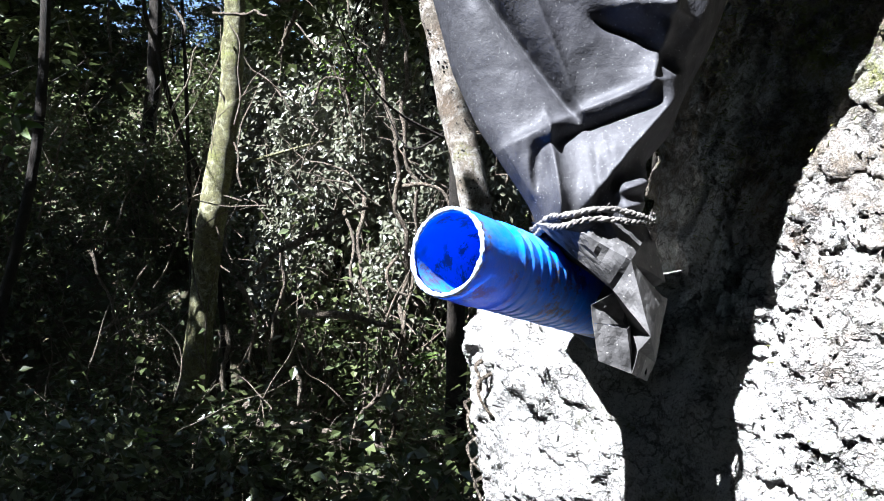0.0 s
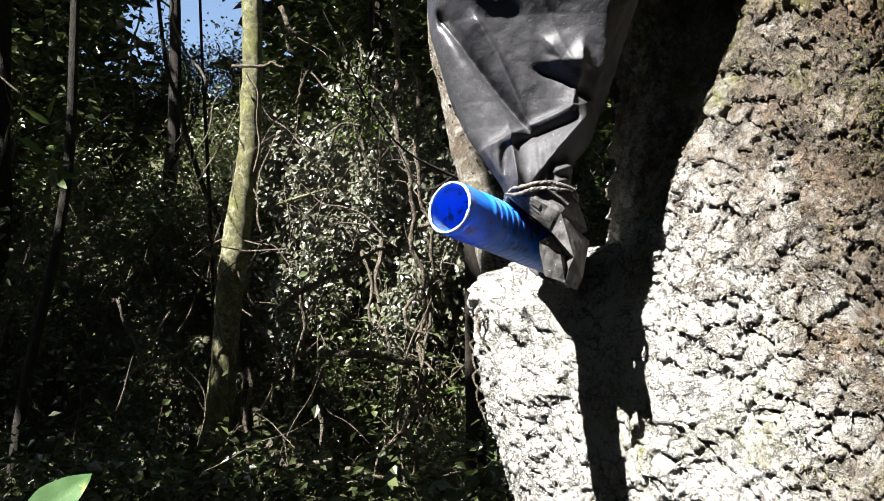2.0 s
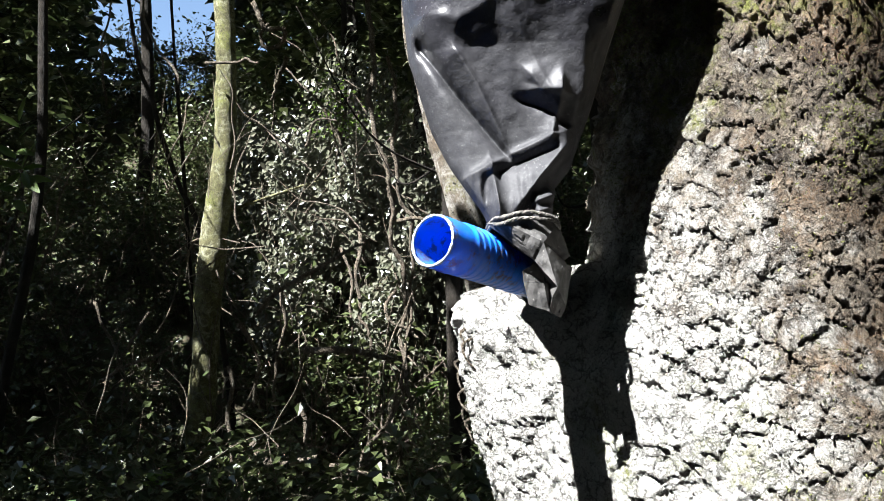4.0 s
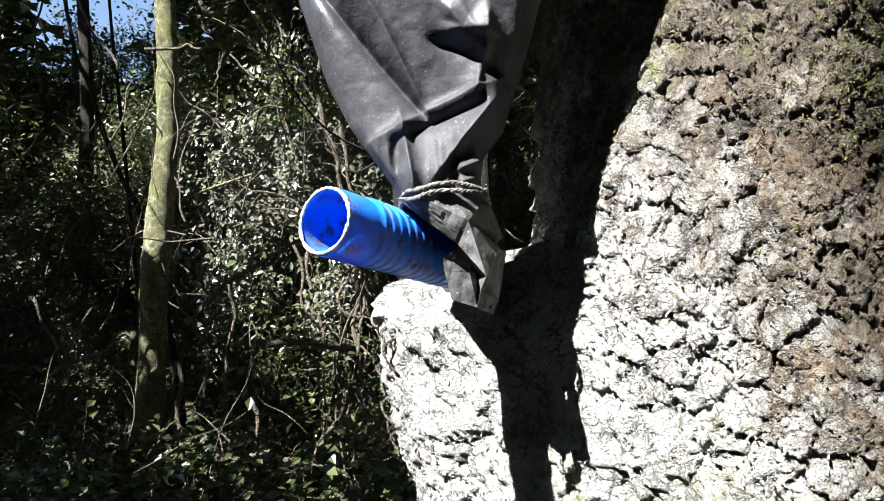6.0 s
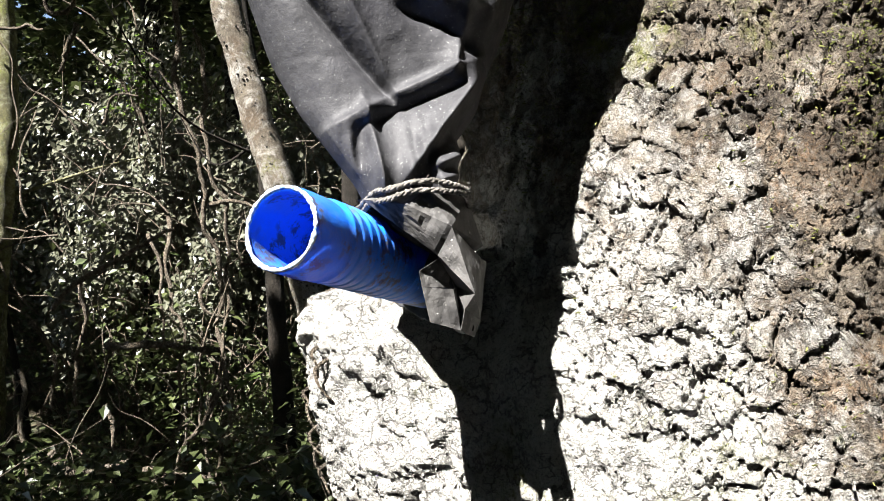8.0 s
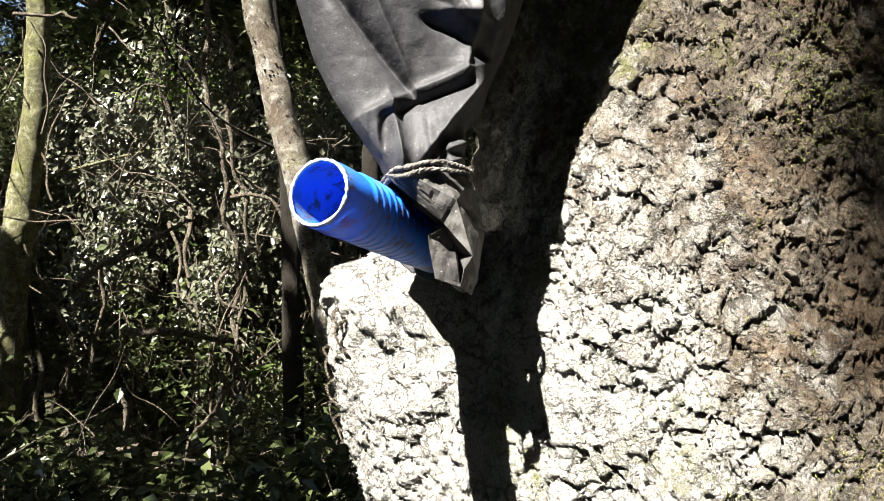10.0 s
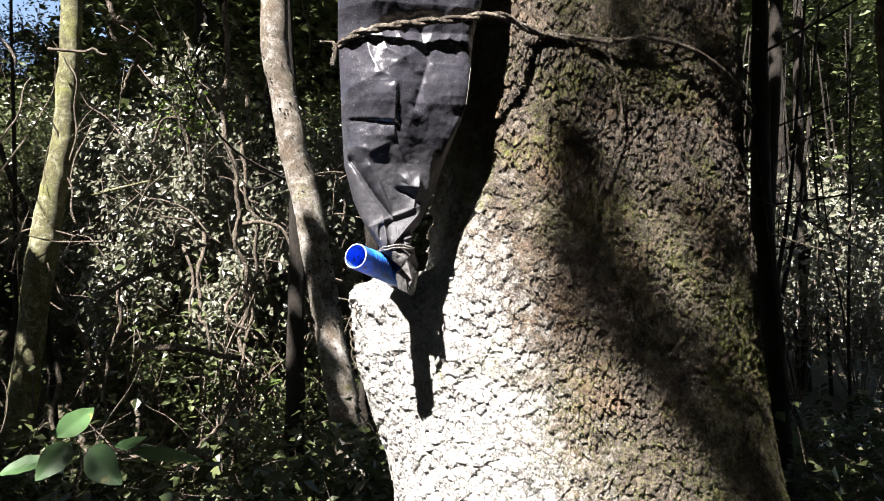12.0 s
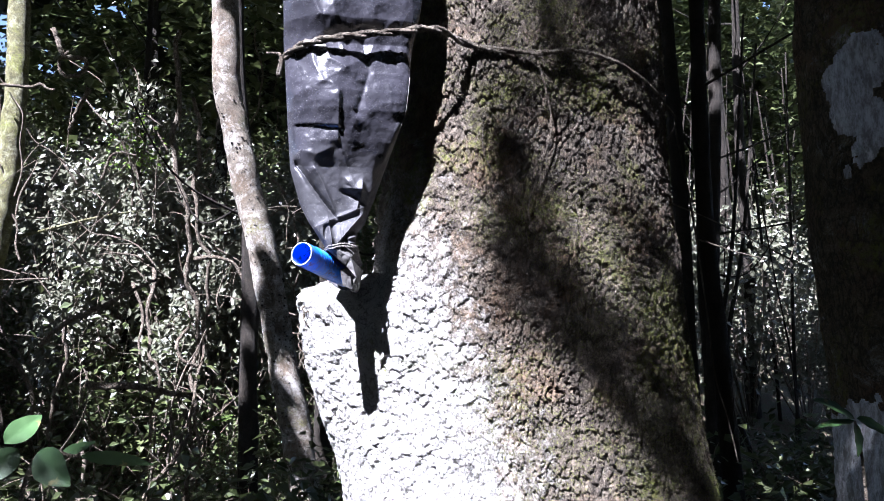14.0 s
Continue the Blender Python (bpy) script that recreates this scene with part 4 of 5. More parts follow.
# gaps cut into the leaf roof, each aimed at a spot to be lit
SHAFTS = [(-0.308, 0.452, 1.222, 0.10), (0.04, 0.33, 1.28, 0.50), (0.26, 0.25, 1.35, 0.58), (0.13, 0.22, 1.36, 0.36), (0.10, 0.26, 1.64, 0.28), (0.22, 0.20, 1.08, 0.28), (0.33, 0.18, 1.68, 0.26), (0.44, 0.27, 1.74, 0.26), (0.42, 0.20, 1.48, 0.16), (0.06, 0.34, 1.10, 0.24), (0.30, 0.17, 1.02, 0.30), (0.38, 0.20, 1.22, 0.34), (0.33, 0.19, 1.42, 0.30),
          (-1.8, 9.0, 2.3, 0.85), (-1.25, 9.0, 3.0, 0.8), (-1.0, 8.5, 1.7, 0.5), (-0.6, 7.6, 0.7, 0.3), (-2.35, 8.0, 3.6, 0.42), (-2.45, 8.0, 2.7, 0.40), (-0.15, 6.5, 3.1, 0.62), (0.05, 6.5, 2.4, 0.20), (0.33, 6.5, 0.9, 0.22), (0.50, 6.5, 0.1, 0.24), (0.62, 6.5, -0.5, 0.2), (-1.5, 9.0, 1.7, 0.7), (-2.52, 8.0, 2.0, 0.34), (-0.5, 7.6, 1.7, 0.35), (-0.2, 6.5, 3.7, 0.60),
          (7.3, 10.0, 2.0, 0.3), (8.8, 12.0, 3.0, 0.7), (10.5, 14.5, 4.0, 1.2), (12.0, 17.0, 5.0, 1.9), (9.6, 15.5, 5.5, 1.5), (-1.75, 7.6, 4.05, 0.4), (6.5, 10.5, 3.0, 0.4), (-5.0, 13.0, 5.0, 1.2), (-1.2, 6.6, -0.2, 0.45), (-0.6, 6.6, 0.1, 0.3), (-0.23, 5.25, 0.70, 0.15), (-2.2, 5.5, 0.12, 0.2), (-3.6, 6.0, -0.3, 0.3), (-1.92, 3.45, 2.02, 0.10), (-2.0, 6.6, -0.1, 0.3), (-1.1, 6.6, -0.4, 0.3), (-0.9, 6.6, 0.1, 0.25), (-1.6, 6.6, 0.5, 0.2), (-2.2, 7.6, 0.6, 0.25), (-1.72, 7.6, 1.0, 0.25), (-3.3, 7.6, 0.9, 0.3), (-2.75, 8.0, -0.5, 0.15), (-4.2, 7.0, -0.3, 0.4), (-3.4, 6.5, -0.4, 0.3), (-1.9, 7.9, 1.6, 0.5), (-1.2, 7.9, 1.9, 0.5), (-0.7, 7.8, 1.2, 0.4), (-1.3, 7.8, 0.9, 0.4), (-0.45, 7.7, 2.2, 0.35), (-1.3, 6.6, -0.2, 0.26), (-0.55, 6.6, 0.0, 0.26), (-1.7, 6.6, 0.1, 0.2), (2.75, 4.0, 2.4, 0.15)]


def build_crowns():
    rng = np.random.default_rng(5)
    for k in range(40):
        SHAFTS.append((rng.uniform(-2.8, 1.2), rng.uniform(6.5, 10), rng.uniform(-0.5, 3.5), rng.uniform(0.10, 0.36)))
    for k in range(16):
        SHAFTS.append((rng.uniform(-6.5, -2.8), rng.uniform(6.5, 11), rng.uniform(-0.5, 2.0), rng.uniform(0.08, 0.20)))
    for k in range(40):
        SHAFTS.append((rng.uniform(-8, 0.5), rng.uniform(11, 15), rng.uniform(3.0, 7.5), rng.uniform(0.2, 0.6)))
    for k in range(60):
        y = rng.uniform(9, 18)
        SHAFTS.append((y * rng.uniform(0.55, 0.9), y, rng.uniform(3.2, 7.5), rng.uniform(0.15, 0.6)))
    # trees mostly out of view, added to carry the roof that shapes the light
    stems = [(-5.2, -2.2), (2.6, -4.2), (-0.9, -7.5), (-7.5, -1.0), (6.5, -0.5), (-6.0, 4.2), (5.8, 3.6), (-1.6, 13.5), (-9.0, 9.0), (3.2, 12.5), (10.0, 7.0), (-11.5, 3.0), (-5.5, -9.0), (5.0, -9.5), (0.5, 18.5), (-9.5, 16.0), (9.0, 19.0)]
    n = 6500
    hubs = np.stack([rng.uniform(-17, 16, n), rng.uniform(-16, 22, n), rng.uniform(7.0, 10.5, n)], -1)
    hubs[:, 2] += np.clip(hubs[:, 1] - 9, 0, 9) * 0.5
    # unseen boughs low all round the clearing, added to block light from behind
    n = 2200
    turn, away = rng.uniform(np.pi * 0.95, np.pi * 2.05, n), rng.uniform(6.5, 14, n)
    hubs = np.vstack([hubs, np.stack([np.cos(turn) * away, np.sin(turn) * away, rng.uniform(0.2, 8.5, n)], -1)])
    n = 3000
    wall = np.stack([rng.uniform(-19, 3.5, n), rng.uniform(12.5, 20, n), rng.uniform(3.0, 12, n)], -1)
    way = wall - (0, 0, 1.4)
    way /= np.linalg.norm(way, axis=1)[:, None]
    hole = way @ np.array((-0.327, 0.886, 0.327))
    wall = wall[(hole < math.cos(radians(5.2))) & ((hole < math.cos(radians(8.5))) | (rng.uniform(0, 1, n) < 0.5))]
    hubs = np.vstack([hubs, wall])
    n = 1900
    hubs = np.vstack([hubs, np.stack([rng.uniform(3.5, 20, n), rng.uniform(14, 24, n), rng.uniform(1.5, 11, n)], -1)])
    # the deep forest behind, which closes the view but for one gap
    n = 3600
    hubs = np.vstack([hubs, np.stack([rng.uniform(-26, 30, n), rng.uniform(21, 28, n), rng.uniform(0.5, 17, n)], -1)])
    way = hubs - (0, 0, 1.4)
    way /= np.linalg.norm(way, axis=1)[:, None]
    hubs = hubs[(way @ np.array((-0.327, 0.886, 0.327)) < math.cos(radians(5.0)))]
    which = np.argmin(((hubs[:, None, :2] - np.array(stems)[None]) ** 2).sum(-1), 1)
    # unseen bough end, added to dapple the large trunk and shade the blotched tree
    tufts = []
    for x, y, z, count in ((1.06, 0.46, 1.74, 12), (1.08, 0.44, 1.62, 12), (1.15, 0.43, 1.66, 10), (1.06, 0.45, 1.50, 9), (1.10, 0.43, 1.25, 12), (1.12, 0.43, 1.12, 12), (1.05, 0.46, 1.18, 10), (0.33, 0.19, 1.57, 5), (0.38, 0.20, 1.54, 10), (0.42, 0.22, 1.63, 11), (0.43, 0.23, 1.50, 11), (0.38, 0.21, 1.70, 9), (0.46, 0.25, 1.42, 10), (0.45, 0.24, 1.72, 9), (0.40, 0.21, 1.46, 7), (1.10, 0.43, 1.04, 14), (1.06, 0.46, 0.98, 14), (1.14, 0.43, 0.96, 14), (1.02, 0.50, 1.08, 12), (1.06, 0.46, 1.12, 12), (1.10, 0.44, 0.90, 12), (0.70, 0.28, 1.20, 60)):
        tufts.append(np.array((x, y, z)) - np.array(SUN) * 6.5 + rng.normal(0, 0.055, (int(count * (2.6 if x > 1 else 0.4)), 3)))
    # unseen leafy twig, added for the winding band of shade and over near leaves
    band = glide([(0.238, 0.217, 1.615), (0.248, 0.207, 1.50), (0.242, 0.207, 1.425), (0.256, 0.199, 1.370), (0.283, 0.192, 1.325), (0.332, 0.193, 1.302), (0.368, 0.197, 1.268), (0.405, 0.205, 1.215), (0.440, 0.212, 1.145), (0.465, 0.230, 1.070)], 16)
    wide = np.interp(np.linspace(0, 1, len(band)), (0, 0.35, 0.6, 1), (0.023, 0.027, 0.028, 0.026))
    pick = (len(band) * rng.uniform(0, 1, 290) ** 1.15).astype(int)
    close = band[pick] + rng.normal(0, 1, (290, 3)) * wide[pick][:, None]
    close = np.vstack([close] + [np.array(c) + rng.normal(0, 0.022, (55, 3)) for c in ((-0.258, 0.37, 1.18), (-0.225, 0.415, 1.18), (-0.175, 0.42, 1.175), (-0.32, 0.41, 1.175))]) - np.array(SUN) * 4.0
    # a leafier unseen twig, added to keep the sun off the blotched tree
    screen = np.vstack([np.array(c) + rng.normal(0, 1, (n, 3)) * (0.11, 0.05, 0.10) for c, n in (((1.10, 0.44, 0.98), 250), ((1.06, 0.46, 1.12), 200), ((1.06, 0.46, 1.32), 24), ((1.08, 0.46, 1.52), 34), ((1.08, 0.46, 1.72), 30))]) - np.array(SUN) * 4.0
    tufts = np.vstack(tufts)
    spray = joined([leaf_cloud(tufts, rng.uniform(0.05, 0.10, len(tufts)), 0.1, 0.36, rng), leaf_cloud(close, rng.uniform(0.020, 0.038, len(close)), 0.1, 0.36, rng), leaf_cloud(screen, rng.uniform(0.06, 0.11, len(screen)), 0.1, 0.36, rng)])
    for k, (x, y) in enumerate(stems):
        g = float(ground_at(x, y)) - 0.1
        tree = build_tree("shade_tree", [(x, y, g), (x + 0.1, y, g + 2), (x - 0.05, y + 0.1, 4.5), (x + 0.1, y, 8.8)], (0.2, 0.16, 0.13, 0.07), BARK_DARK, "tall forest tree, mostly out of view, added so its crown shapes the light", seed=80 + k, sides=12)
        mine = hubs[which == k]
        at, size = [], []
        for low_y, high_y, per, small, large in ((-99, 11, 13, 0.29, 0.60), (11, 21, 22, 0.13, 0.30), (21, 99, 9, 0.65, 1.1)):
            hub = mine[(mine[:, 1] >= low_y) & (mine[:, 1] < high_y)]
            at.append(np.repeat(hub, per, 0))
            size.append(rng.uniform(small, large, per * len(hub)))
        at, size = np.vstack(at), np.concatenate(size)
        at = at + rng.normal(0, 1, at.shape) * (0.38, 0.38, 0.22)
        keep = sunlit(at, size) > 1.0 + 0.2 * rng.normal(0, 1, len(at)) * 0.5
        v, f = leaf_cloud(at[keep], size[keep], 0.2, 0.36, rng)
        if k == 0:
            v, f = joined([(v, f), spray])
        part("crown", mesh("crown", v - (x, y, g), f, LEAF, False), tree)
        for h in mine[:: max(1, len(mine) // 12)]:
            if sunlit(h[None])[0] < 2:
                continue
            start = np.array((x, y, 5.5 + rng.uniform(0, 2.5)))
            bough = glide([start, (start + h) / 2 + (0, 0, 0.4), h], 6)
            if sunlit(bough).min() < 1.6:
                continue
            v, f = swept(bough, (0.06, 0.015), 6)
            part("limb", mesh("limb", v - (x, y, g), f, BARK_DARK), tree)


build_crowns()


# ---- thicket ----
def shrub(name, label, height, width, leaves, size, material, seed, stems=7, drape=0.0, face=None):
    rng = np.random.default_rng(seed)
    ob = thing(name, (0, 0, -50), label, "shrub", "thicket")
    lines, hubs = [], []
    for k in range(stems):
        a = rng.uniform(0, 2 * np.pi)
        reach = rng.uniform(0.2, 1.0) * width
        top = np.array((math.cos(a) * reach, math.sin(a) * reach, rng.uniform(0.5, 1.0) * height))
        mid = top * (0.45, 0.45, 0.6) + rng.normal(0, 0.06, 3)
        path = glide([(0, 0, -0.1), mid, top], 5)
        lines.append(swept(path, (0.012, 0.003), 4, cap=False))
        hubs += [path[i] for i in range(3, len(path))]
        for j in range(3):
            p = path[rng.integers(4, len(path))]
            q = p + rng.normal(0, 0.22, 3) + (0, 0, 0.05)
            lines.append(swept(np.array([p, (p + q) / 2 + rng.normal(0, 0.03, 3), q]), (0.005, 0.002), 3, cap=False))
            hubs += [(p + q) / 2, q, q]
    v, f = joined(lines)
    tagged(part("branchwork", mesh("branchwork", v, f, LIANA), ob), kind="stuff")
    hubs = np.array(hubs)
    at = hubs[rng.integers(0, len(hubs), leaves)] + rng.normal(0, 0.11, (leaves, 3))
    at[:, 2] = np.maximum(at[:, 2], 0.03)
    v, f = leaf_cloud(at, rng.uniform(0.5, 1.25, leaves) * size, 0.35 + drape, 0.30, rng, 0.8 if face is None else 0.38, face)
    part("foliage", mesh("foliage", v, f, material, False), ob)
    return ob


def scatter(kinds, spots, low, high, rng, spin=180):
    first = True
    used = set()
    for x, y, z in spots:
        k = int(rng.integers(0, len(kinds)))
        s = rng.uniform(low, high)
        m = pose(x, y, z - 0.04, rng.normal(0, 4), rng.normal(0, 4), rng.uniform(-spin, spin))
        if k in used:
            copy = copy_thing(kinds[k], m)
        else:
            used.add(k)
            copy = kinds[k]
            copy.matrix_basis = m
        copy.scale = (s, s, s)


def spots_in(n, x0, x1, y0, y1, rng, keep=None):
    out = []
    while len(out) < n:
        x, y = rng.uniform(x0, x1), rng.uniform(y0, y1)
        if keep is None or keep(x, y):
            out.append((x, y, float(ground_at(x, y))))
    return out


rng = np.random.default_rng(12)
bushes = [shrub("shrub", "dense dark green shrub with small glossy leaves", 1.7, 0.75, 900, 0.075, LEAF, 200 + k, 9) for k in range(5)]
scatter(bushes, spots_in(150, -11.5, 3.5, 8.0, 14.5, rng, lambda x, y: y > 8.4 or x < -3.2) + spots_in(30, -12, 2.0, 14, 18, rng), 0.8, 1.5, rng)
low = [shrub("undergrowth_plant", "low leafy undergrowth plant on the forest floor", 0.55, 0.40, 240, 0.085, LEAF, 230 + k, 5) for k in range(5)]
scatter(low, spots_in(170, -6.5, 2.2, 3.6, 8.6, rng, lambda x, y: abs(x) < y * 0.75 + 0.4 and not (5.9 < y < 7.2 and -2.4 < x < 0.2)) + spots_in(50, 2.2, 6.5, 3.4, 8.5, rng), 0.7, 1.4, rng)
far = [shrub("far_shrub", "shrub between distant trunks, its leaves coloured pale as in sunlight", 2.6, 1.1, 1100, 0.085, LEAF_SUNLIT, 250 + k, 10, 0.0, (-0.5, -0.7, 0.5)) for k in range(3)]
scatter(far, spots_in(36, 3.5, 15, 9.5, 17, rng, lambda x, y: x < y * 0.95), 0.9, 1.6, rng, 40)
scatter([shrub("creeper", "hanging creeper on the bank, its glossy leaves coloured pale as in sunlight", 2.4, 0.75, 1900, 0.095, LEAF_SUNLIT, 270 + k, 12, 0.5, (-0.3, -0.8, 0.5)) for k in range(3)],
        [(-2.0, 8.7, 0.3), (-1.5, 8.8, 1.0), (-1.0, 8.8, 1.3), (-1.9, 9.1, 1.4), (-1.2, 9.2, 1.9), (-0.4, 8.8, 0.4), (-0.2, 9.1, 1.4), (-2.3, 9.3, 1.9), (0.3, 8.9, 0.2), (-0.8, 8.5, 0.0), (0.6, 9.3, 1.3)], 0.8, 1.2, rng, 35)

clump = shrub("yellow_creeper", "clump of yellow-green leaves among the creepers", 0.45, 0.32, 320, 0.06, LEAF_FRESH, 290, 8)
clump.matrix_basis = pose(-1.18, 8.35, 3.15)


# ---- lianas and dead sticks ----
def liana(line, thick, y=7.6, label="crooked pale liana hanging in the thicket", name="liana", rng=rng):
    k = y / 7.6
    pts = [(x * k, y + 0.12 * math.sin(3.1 * x + 2.3 * z), 1.4 + (z - 1.4) * k) for x, z in line]
    path = glide(pts, 8)
    path[1:-1] += rng.normal(0, thick * 0.12, (len(path) - 2, 3))
    turn = rng.uniform(0, 6.3, 3)
    along = np.linalg.norm(path - path[0], axis=1)
    path[:, 0] += 0.030 * np.sin(along * 5.5 + turn[0]) + 0.016 * np.sin(along * 13 + turn[1])
    path[:, 2] += 0.018 * np.sin(along * 9 + turn[2])
    v, f = swept(path, (thick, thick * 0.85, thick * 0.6), 7, 0.3, int(rng.integers(0, 99)), 12)
    ob = tagged(new(name, mesh(name, v - pts[0], f, LIANA)), label, "liana" if name == "liana" else "branch", "lianas" if name == "liana" else "dead sticks")
    ob.location = pts[0]


for line, thick in (([(-0.70, 4.5), (-0.72, 3.4), (-0.67, 2.81), (-0.61, 2.47), (-0.56, 2.19), (-0.57, 1.86), (-0.52, 1.53), (-0.51, 1.14), (-0.52, 0.81), (-0.5, 0.0), (-0.55, -0.9)], 0.028),
                    ([(-0.52, 3.8), (-0.50, 2.75), (-0.49, 2.25), (-0.41, 2.08), (-0.38, 1.6), (-0.47, 1.17), (-0.52, 0.6), (-0.48, -0.9)], 0.022),
                    ([(-0.57, 2.10), (-0.41, 2.11), (-0.28, 2.08), (-0.11, 1.98), (0.1, 1.7)], 0.022),
                    ([(-2.22, 1.11), (-2.11, 0.97), (-2.05, 0.8), (-2.02, 0.3)], 0.026), ([(-1.68, 1.5), (-1.72, 1.14), (-1.77, 0.89), (-1.82, 0.64), (-1.85, -0.5)], 0.022),
                    ([(-2.29, 0.72), (-2.30, 0.36), (-2.26, 0.03), (-2.20, -0.25), (-2.18, -0.9)], 0.024), ([(-0.94, 2.0), (-0.94, 1.36), (-0.94, 1.11), (-0.88, 0.97), (-0.9, 0.3)], 0.022),
                    ([(-0.61, 1.39), (-0.70, 1.25), (-0.66, 1.09), (-0.49, 1.0), (-0.33, 0.87)], 0.020), ([(-1.47, 2.92), (-1.39, 3.08), (-1.28, 3.14), (-1.1, 3.1)], 0.016),
                    ([(-1.89, 4.37), (-1.85, 4.20), (-1.78, 4.09), (-1.64, 4.06), (-1.57, 4.02), (-1.61, 3.92), (-1.73, 3.88), (-1.81, 3.92), (-1.83, 4.05), (-1.75, 4.14)], 0.026),
                    ([(-2.45, 3.85), (-2.17, 3.80), (-2.06, 3.83), (-1.96, 3.80), (-1.85, 3.79)], 0.018), ([(-1.11, 1.85), (-1.06, 1.52), (-1.03, 1.35), (-0.98, 0.7)], 0.018),
                    ([(-3.60, 1.44), (-3.46, 1.13), (-3.31, 0.88), (-3.27, 0.74)], 0.016), ([(-3.03, 1.30), (-3.20, 0.97), (-3.31, 0.80), (-3.4, 0.1)], 0.014)):
    liana(line, thick)
for line, thick in (([(-1.95, 1.25), (-1.66, 1.47), (-1.39, 1.64), (-1.11, 1.78), (-0.83, 1.87)], 0.022), ([(-1.55, 0.87), (-1.16, 0.82), (-0.94, 0.79), (-0.55, 0.72)], 0.034),
                    ([(-2.05, -0.06), (-1.94, -0.19), (-1.83, -0.26), (-1.49, -0.27)], 0.032), ([(-1.32, -0.33), (-1.05, -0.41), (-0.74, -0.49)], 0.028), ([(-0.49, 0.04), (-0.58, -0.19), (-0.66, -0.41), (-0.71, -0.75)], 0.022),
                    ([(-0.60, 0.34), (-0.74, 0.09), (-0.89, -0.16), (-1.0, -0.4)], 0.024), ([(-1.65, 0.28), (-1.58, 0.06), (-1.54, -0.09)], 0.022), ([(-1.59, 3.81), (-1.70, 3.59), (-1.80, 3.39)], 0.024),
                    ([(-3.57, 0.63), (-3.29, 0.74), (-3.0, 0.88), (-2.78, 1.02)], 0.016)):
    liana(line, thick, 6.6, "dry pale dead stick caught in the undergrowth", "dead_stick")
for k in range(46):
    x, z = rng.uniform(-5.5, 1.2), rng.uniform(0.0, 3.6)
    y = rng.uniform(7.9, 9.2)
    a = rng.normal(1.5, 0.5)
    ln = rng.uniform(0.5, 1.6)
    liana([(x, z), (x + math.cos(a) * ln * 0.5 + rng.normal(0, 0.08), z + math.sin(a) * ln * 0.5), (x + math.cos(a) * ln, z + math.sin(a) * ln)], rng.uniform(0.006, 0.016), y)


def tangle(label, count, box, thin, thick, seed):
    """Many crooked twigs caught in one another."""
    rng = np.random.default_rng(seed)
    (x0, y0, z0), (x1, y1, z1) = box
    for k in range(count):
        p = np.array((rng.uniform(x0, x1), rng.uniform(y0, y1), rng.uniform(z0, z1)))
        lean = rng.normal(0, 0.55) if k % 3 else rng.normal(1.1, 0.4) * rng.choice((-1, 1))
        d = np.array((math.sin(lean), rng.normal(0, 0.2), math.cos(lean)))
        ln = rng.uniform(0.35, 1.5)
        steps = [p]
        for j in range(5):
            d = d + rng.normal(0, 0.24, 3)
            d /= np.linalg.norm(d)
            steps.append(steps[-1] + d * ln / 5)
        r = rng.uniform(thin, thick)
        v, f = swept(glide(steps, 3), (r, r * 0.8, r * 0.35), 4, cap=False)
        ob = tagged(new("dry_twig", mesh("dry_twig", v - p, f, LIANA)), label, "twig", "dry twigs of the thicket")
        ob.location = p


tangle("thin pale crooked dry twig caught among the creepers", 205, ((-3.1, 7.5, -0.6), (0.9, 8.5, 2.9)), 0.004, 0.013, 501)
tangle("thin crooked dry twig lying on the forest floor", 50, ((-3.6, 6.0, -0.8), (0.4, 7.6, 0.1)), 0.004, 0.012, 502)
tangle("thin crooked twig between the distant dark trunks", 45, ((3.4, 5.0, 0.2), (9.0, 9.5, 4.5)), 0.004, 0.014, 503)


# ---- near leaves ----
def blade(length, width, fold=0.15, curl=0.12):
    """One broad leaf along +x, with a raised midrib and thickness of a sheet."""
    u = np.linspace(0, 1, 13)
    s = np.linspace(-1, 1, 9)
    w = width * np.sin(np.pi * u ** 0.85) ** 0.8 * (1 - 0.25 * u)
    x = length * u[:, None] + 0 * s[None]
    y = w[:, None] * s[None] * 0.5
    z = fold * np.abs(y) - curl * length * u[:, None] ** 2 + 0.02 * length * np.sin(6 * np.pi * u)[:, None] * np.abs(s)[None] ** 2 * 0.6
    top = np.stack([x, y, z], -1).reshape(-1, 3)
    low_side = top - (0, 0, 0.0004)
    f = sheet_faces(13, 9).tolist()
    return np.vstack([top, low_side]), f + [[i + 117 for i in q[::-1]] for q in f]


p = Paint("broad_leaf")
tone = p.mix(p.noise(40, 4), (0.035, 0.080, 0.026), (0.060, 0.115, 0.042))
tone = p.mix(p.ramp(p.noise(30, 4), 0.64, 0.70), tone, (0.20, 0.19, 0.06))
p.bump(p.noise(220, 4), 0.0006, 0.5)
BROAD = p.finish(tone, 0.48, Specular_IOR_Level=0.4)


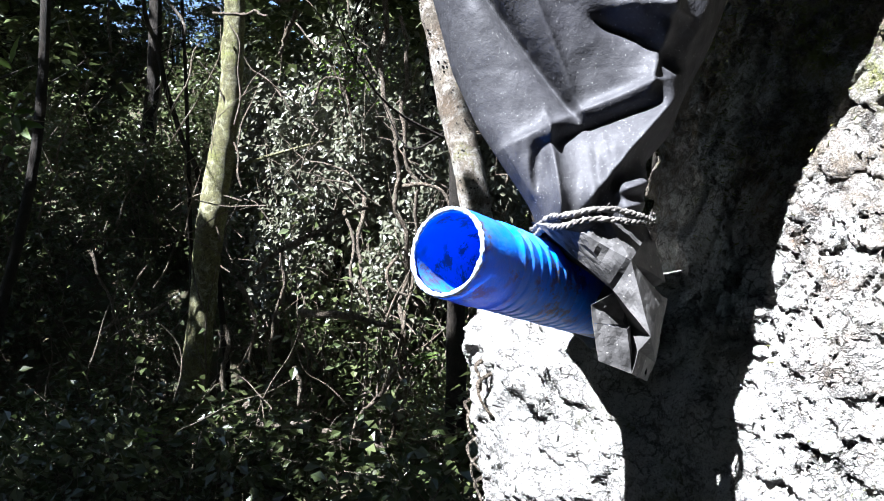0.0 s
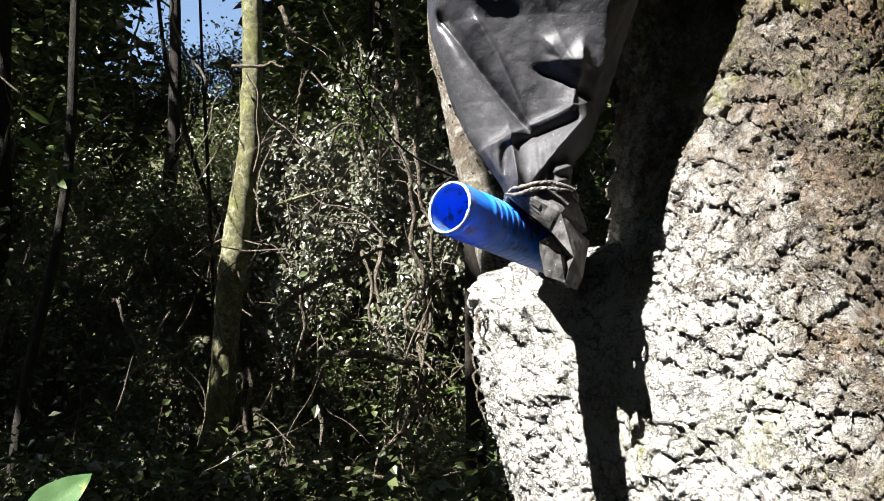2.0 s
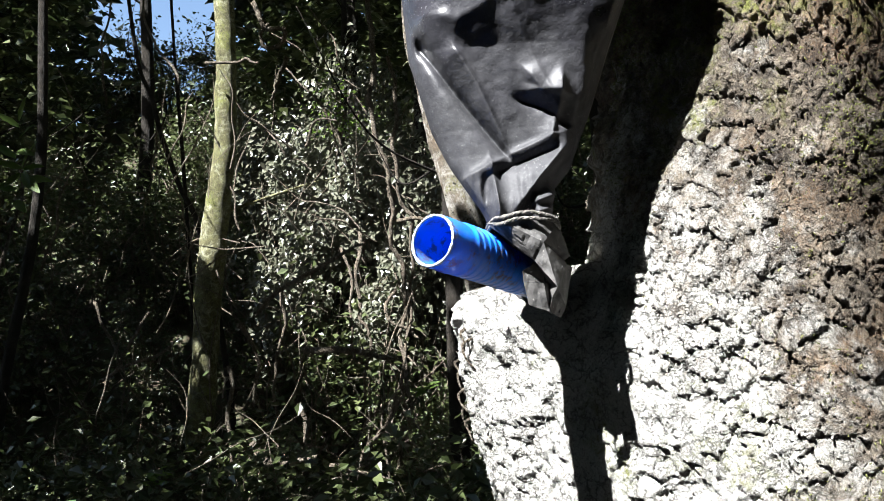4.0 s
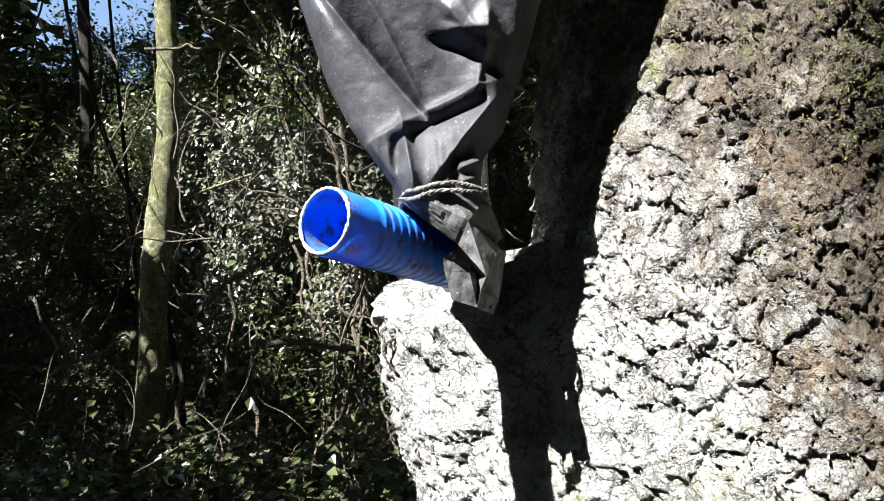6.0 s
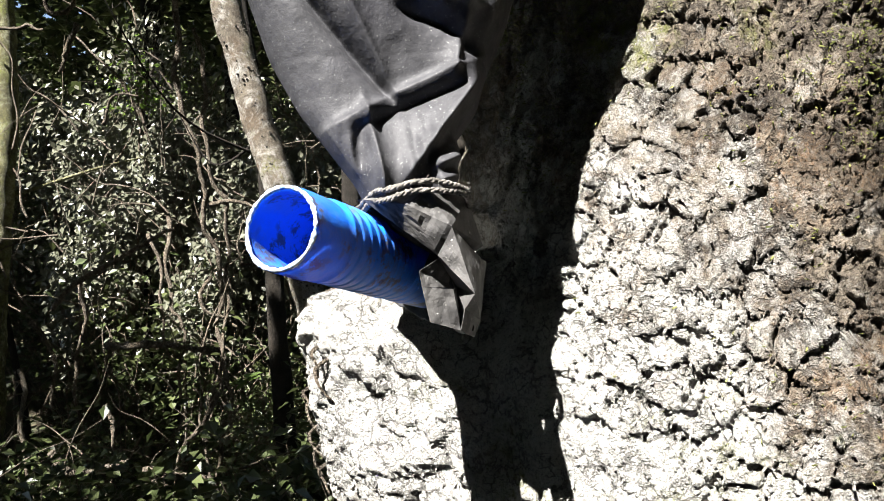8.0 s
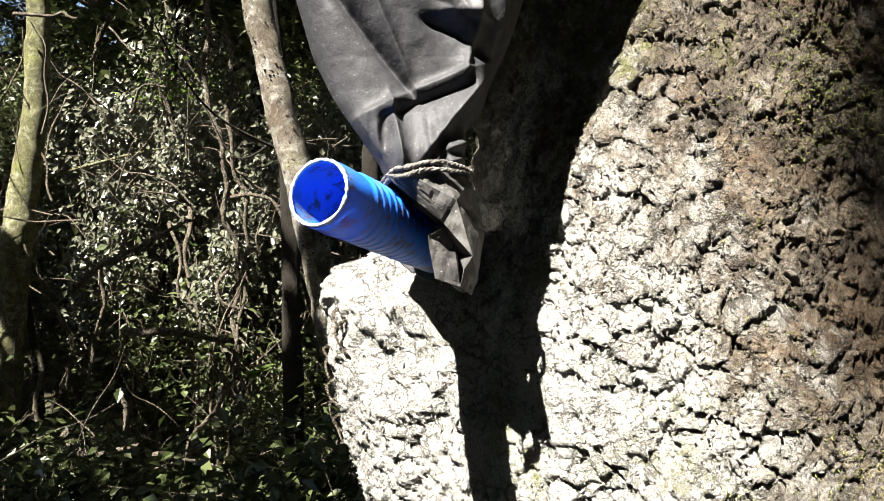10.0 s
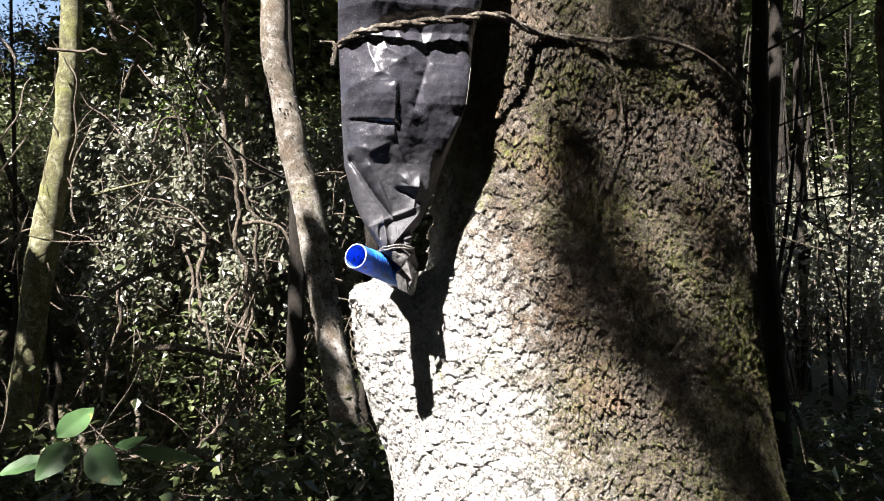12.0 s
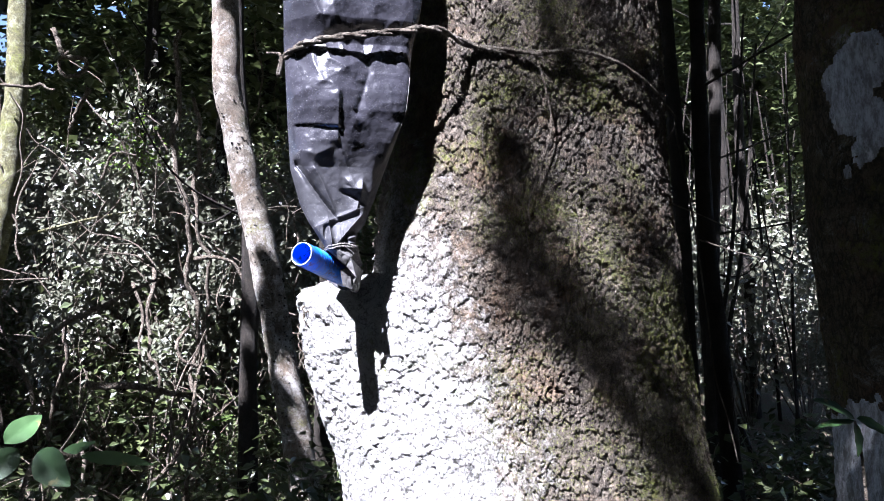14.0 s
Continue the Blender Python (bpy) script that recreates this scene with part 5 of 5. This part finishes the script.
def leafy_plant(name, label, stem_line, stem_radius, leaves, material=BROAD):
    """A stem with broad leaves: each (place, tip, width, tilt)."""
    o = np.array(stem_line[0])
    plant = thing(name, stem_line[0], label, "plant")
    v, f = swept(glide(stem_line, 8), (stem_radius, stem_radius * 0.5), 7, 0.15)
    part("stem", mesh("stem", v - o, f, LIANA), plant)
    for base, tip, width, tilt in leaves:
        base, tip = Vector(base), Vector(tip)
        d = tip - base
        v, f = blade(d.length, width)
        ob = part("leaf", mesh("leaf", v, f, material), plant)
        q = d.to_track_quat("X", "Z") @ Euler((radians(math.copysign(tilt, d.x)), 0, 0)).to_quaternion()
        ob.rotation_mode = "QUATERNION"
        ob.location, ob.rotation_quaternion = base - Vector(o), q


leafy_plant("broadleaf_sapling", "sapling with broad glossy green leaves", [(-0.31, 0.50, -0.05), (-0.32, 0.48, 0.6), (-0.31, 0.44, 1.05), (-0.285, 0.41, 1.185), (-0.238, 0.412, 1.186)], 0.004,
            [((-0.322, 0.43, 1.203), (-0.290, 0.470, 1.234), 0.032, 50), ((-0.305, 0.42, 1.198), (-0.335, 0.395, 1.164), 0.036, 50), ((-0.279, 0.395, 1.195), (-0.240, 0.350, 1.166), 0.042, 60),
             ((-0.237, 0.413, 1.186), (-0.156, 0.423, 1.175), 0.021, 50), ((-0.258, 0.41, 1.187), (-0.225, 0.44, 1.203), 0.018, 30), ((-0.33, 0.42, 1.18), (-0.38, 0.41, 1.172), 0.03, 30)])
leafy_plant("green_sapling", "slender sapling with pointed green leaves", [(0.76, 0.30, -0.05), (0.745, 0.29, 0.7), (0.735, 0.285, 1.10), (0.722, 0.28, 1.192)], 0.003,
            [((0.722, 0.28, 1.195), (0.658, 0.27, 1.230), 0.028, 40), ((0.722, 0.28, 1.192), (0.655, 0.275, 1.193), 0.018, 20), ((0.722, 0.28, 1.190), (0.716, 0.265, 1.148), 0.030, 50), ((0.725, 0.28, 1.195), (0.775, 0.27, 1.175), 0.026, 40)])
leafy_plant("leafy_sapling", "sapling with bright green pointed leaves", [(-2.35, 3.5, -0.4), (-2.3, 3.5, 1.0), (-2.10, 3.5, 1.70), (-2.03, 3.5, 1.90), (-2.02, 3.5, 2.05)], 0.012,
            [((-2.02, 3.5, 2.06), (-1.94, 3.45, 2.18), 0.07, 50), ((-2.05, 3.5, 2.10), (-2.16, 3.45, 2.20), 0.07, 40), ((-2.02, 3.5, 2.0), (-1.86, 3.45, 1.99), 0.06, 50), ((-2.03, 3.5, 2.28), (-1.98, 3.45, 2.40), 0.06, 50), ((-2.02, 3.5, 2.05), (-1.90, 3.45, 2.06), 0.05, 50), ((-2.02, 3.5, 2.05), (-2.14, 3.45, 2.10), 0.05, 50), ((-2.02, 3.5, 2.04), (-1.95, 3.42, 1.94), 0.05, 60),
             ((-2.03, 3.5, 2.03), (-2.10, 3.45, 1.96), 0.05, 40), ((-2.03, 3.5, 2.25), (-2.12, 3.45, 2.33), 0.05, 50),
             ((-2.02, 3.5, 2.02), (-1.90, 3.40, 1.93), 0.06, 50), ((-2.04, 3.5, 2.14), (-1.93, 3.42, 2.11), 0.05, 40), ((-2.05, 3.5, 1.95), (-2.16, 3.42, 1.98), 0.06, 50), ((-2.06, 3.5, 1.90), (-1.97, 3.42, 1.84), 0.05, 40), ((-2.03, 3.5, 2.20), (-1.92, 3.42, 2.26), 0.06, 50)], LEAF_FRESH)


def twig(line, thick):
    v, f = swept(glide(line, 8), (thick, thick * 0.6), 6, 0.2, 3)
    ob = tagged(new("twig", mesh("twig", v - np.array(line[0]), f, LIANA)), "thin dry twig hanging beside the trunk", "twig", "dry twigs")
    ob.location = line[0]


twig([(0.580, 0.44, 1.62), (0.609, 0.45, 1.48), (0.624, 0.45, 1.334), (0.632, 0.45, 1.242), (0.648, 0.45, 1.183), (0.662, 0.45, 1.116)], 0.0018)
twig([(0.617, 0.45, 1.45), (0.675, 0.45, 1.433), (0.731, 0.45, 1.42)], 0.0014)


def sprig(name, label, top, reach, seed):
    """A small plant with a whorl of fresh leaves at its tip."""
    rng = np.random.default_rng(seed)
    x, y, z = top
    foot = float(ground_at(x, y))
    leaves = []
    for k in range(9):
        a = rng.uniform(0, 2 * np.pi)
        lift = rng.uniform(-0.05, 0.03)
        base = (x + rng.normal(0, 0.012), y, z + lift)
        leaves.append((base, (base[0] + math.cos(a) * reach, base[1] + math.sin(a) * reach * 0.6, base[2] + rng.uniform(-0.5, 0.5) * reach), reach * 0.35, 35))
    leafy_plant(name, label, [(x + 0.1, y, foot - 0.03), (x + 0.05, y, (foot + z) / 2), (x, y, z)], 0.006, leaves, LEAF_FRESH)


sprig("fresh_sprig", "small plant with bright yellow-green leaves", (-0.23, 5.25, 0.70), 0.11, 401)
sprig("fresh_sprig", "small plant with bright yellow-green leaves", (-2.2, 5.5, 0.12), 0.14, 402)
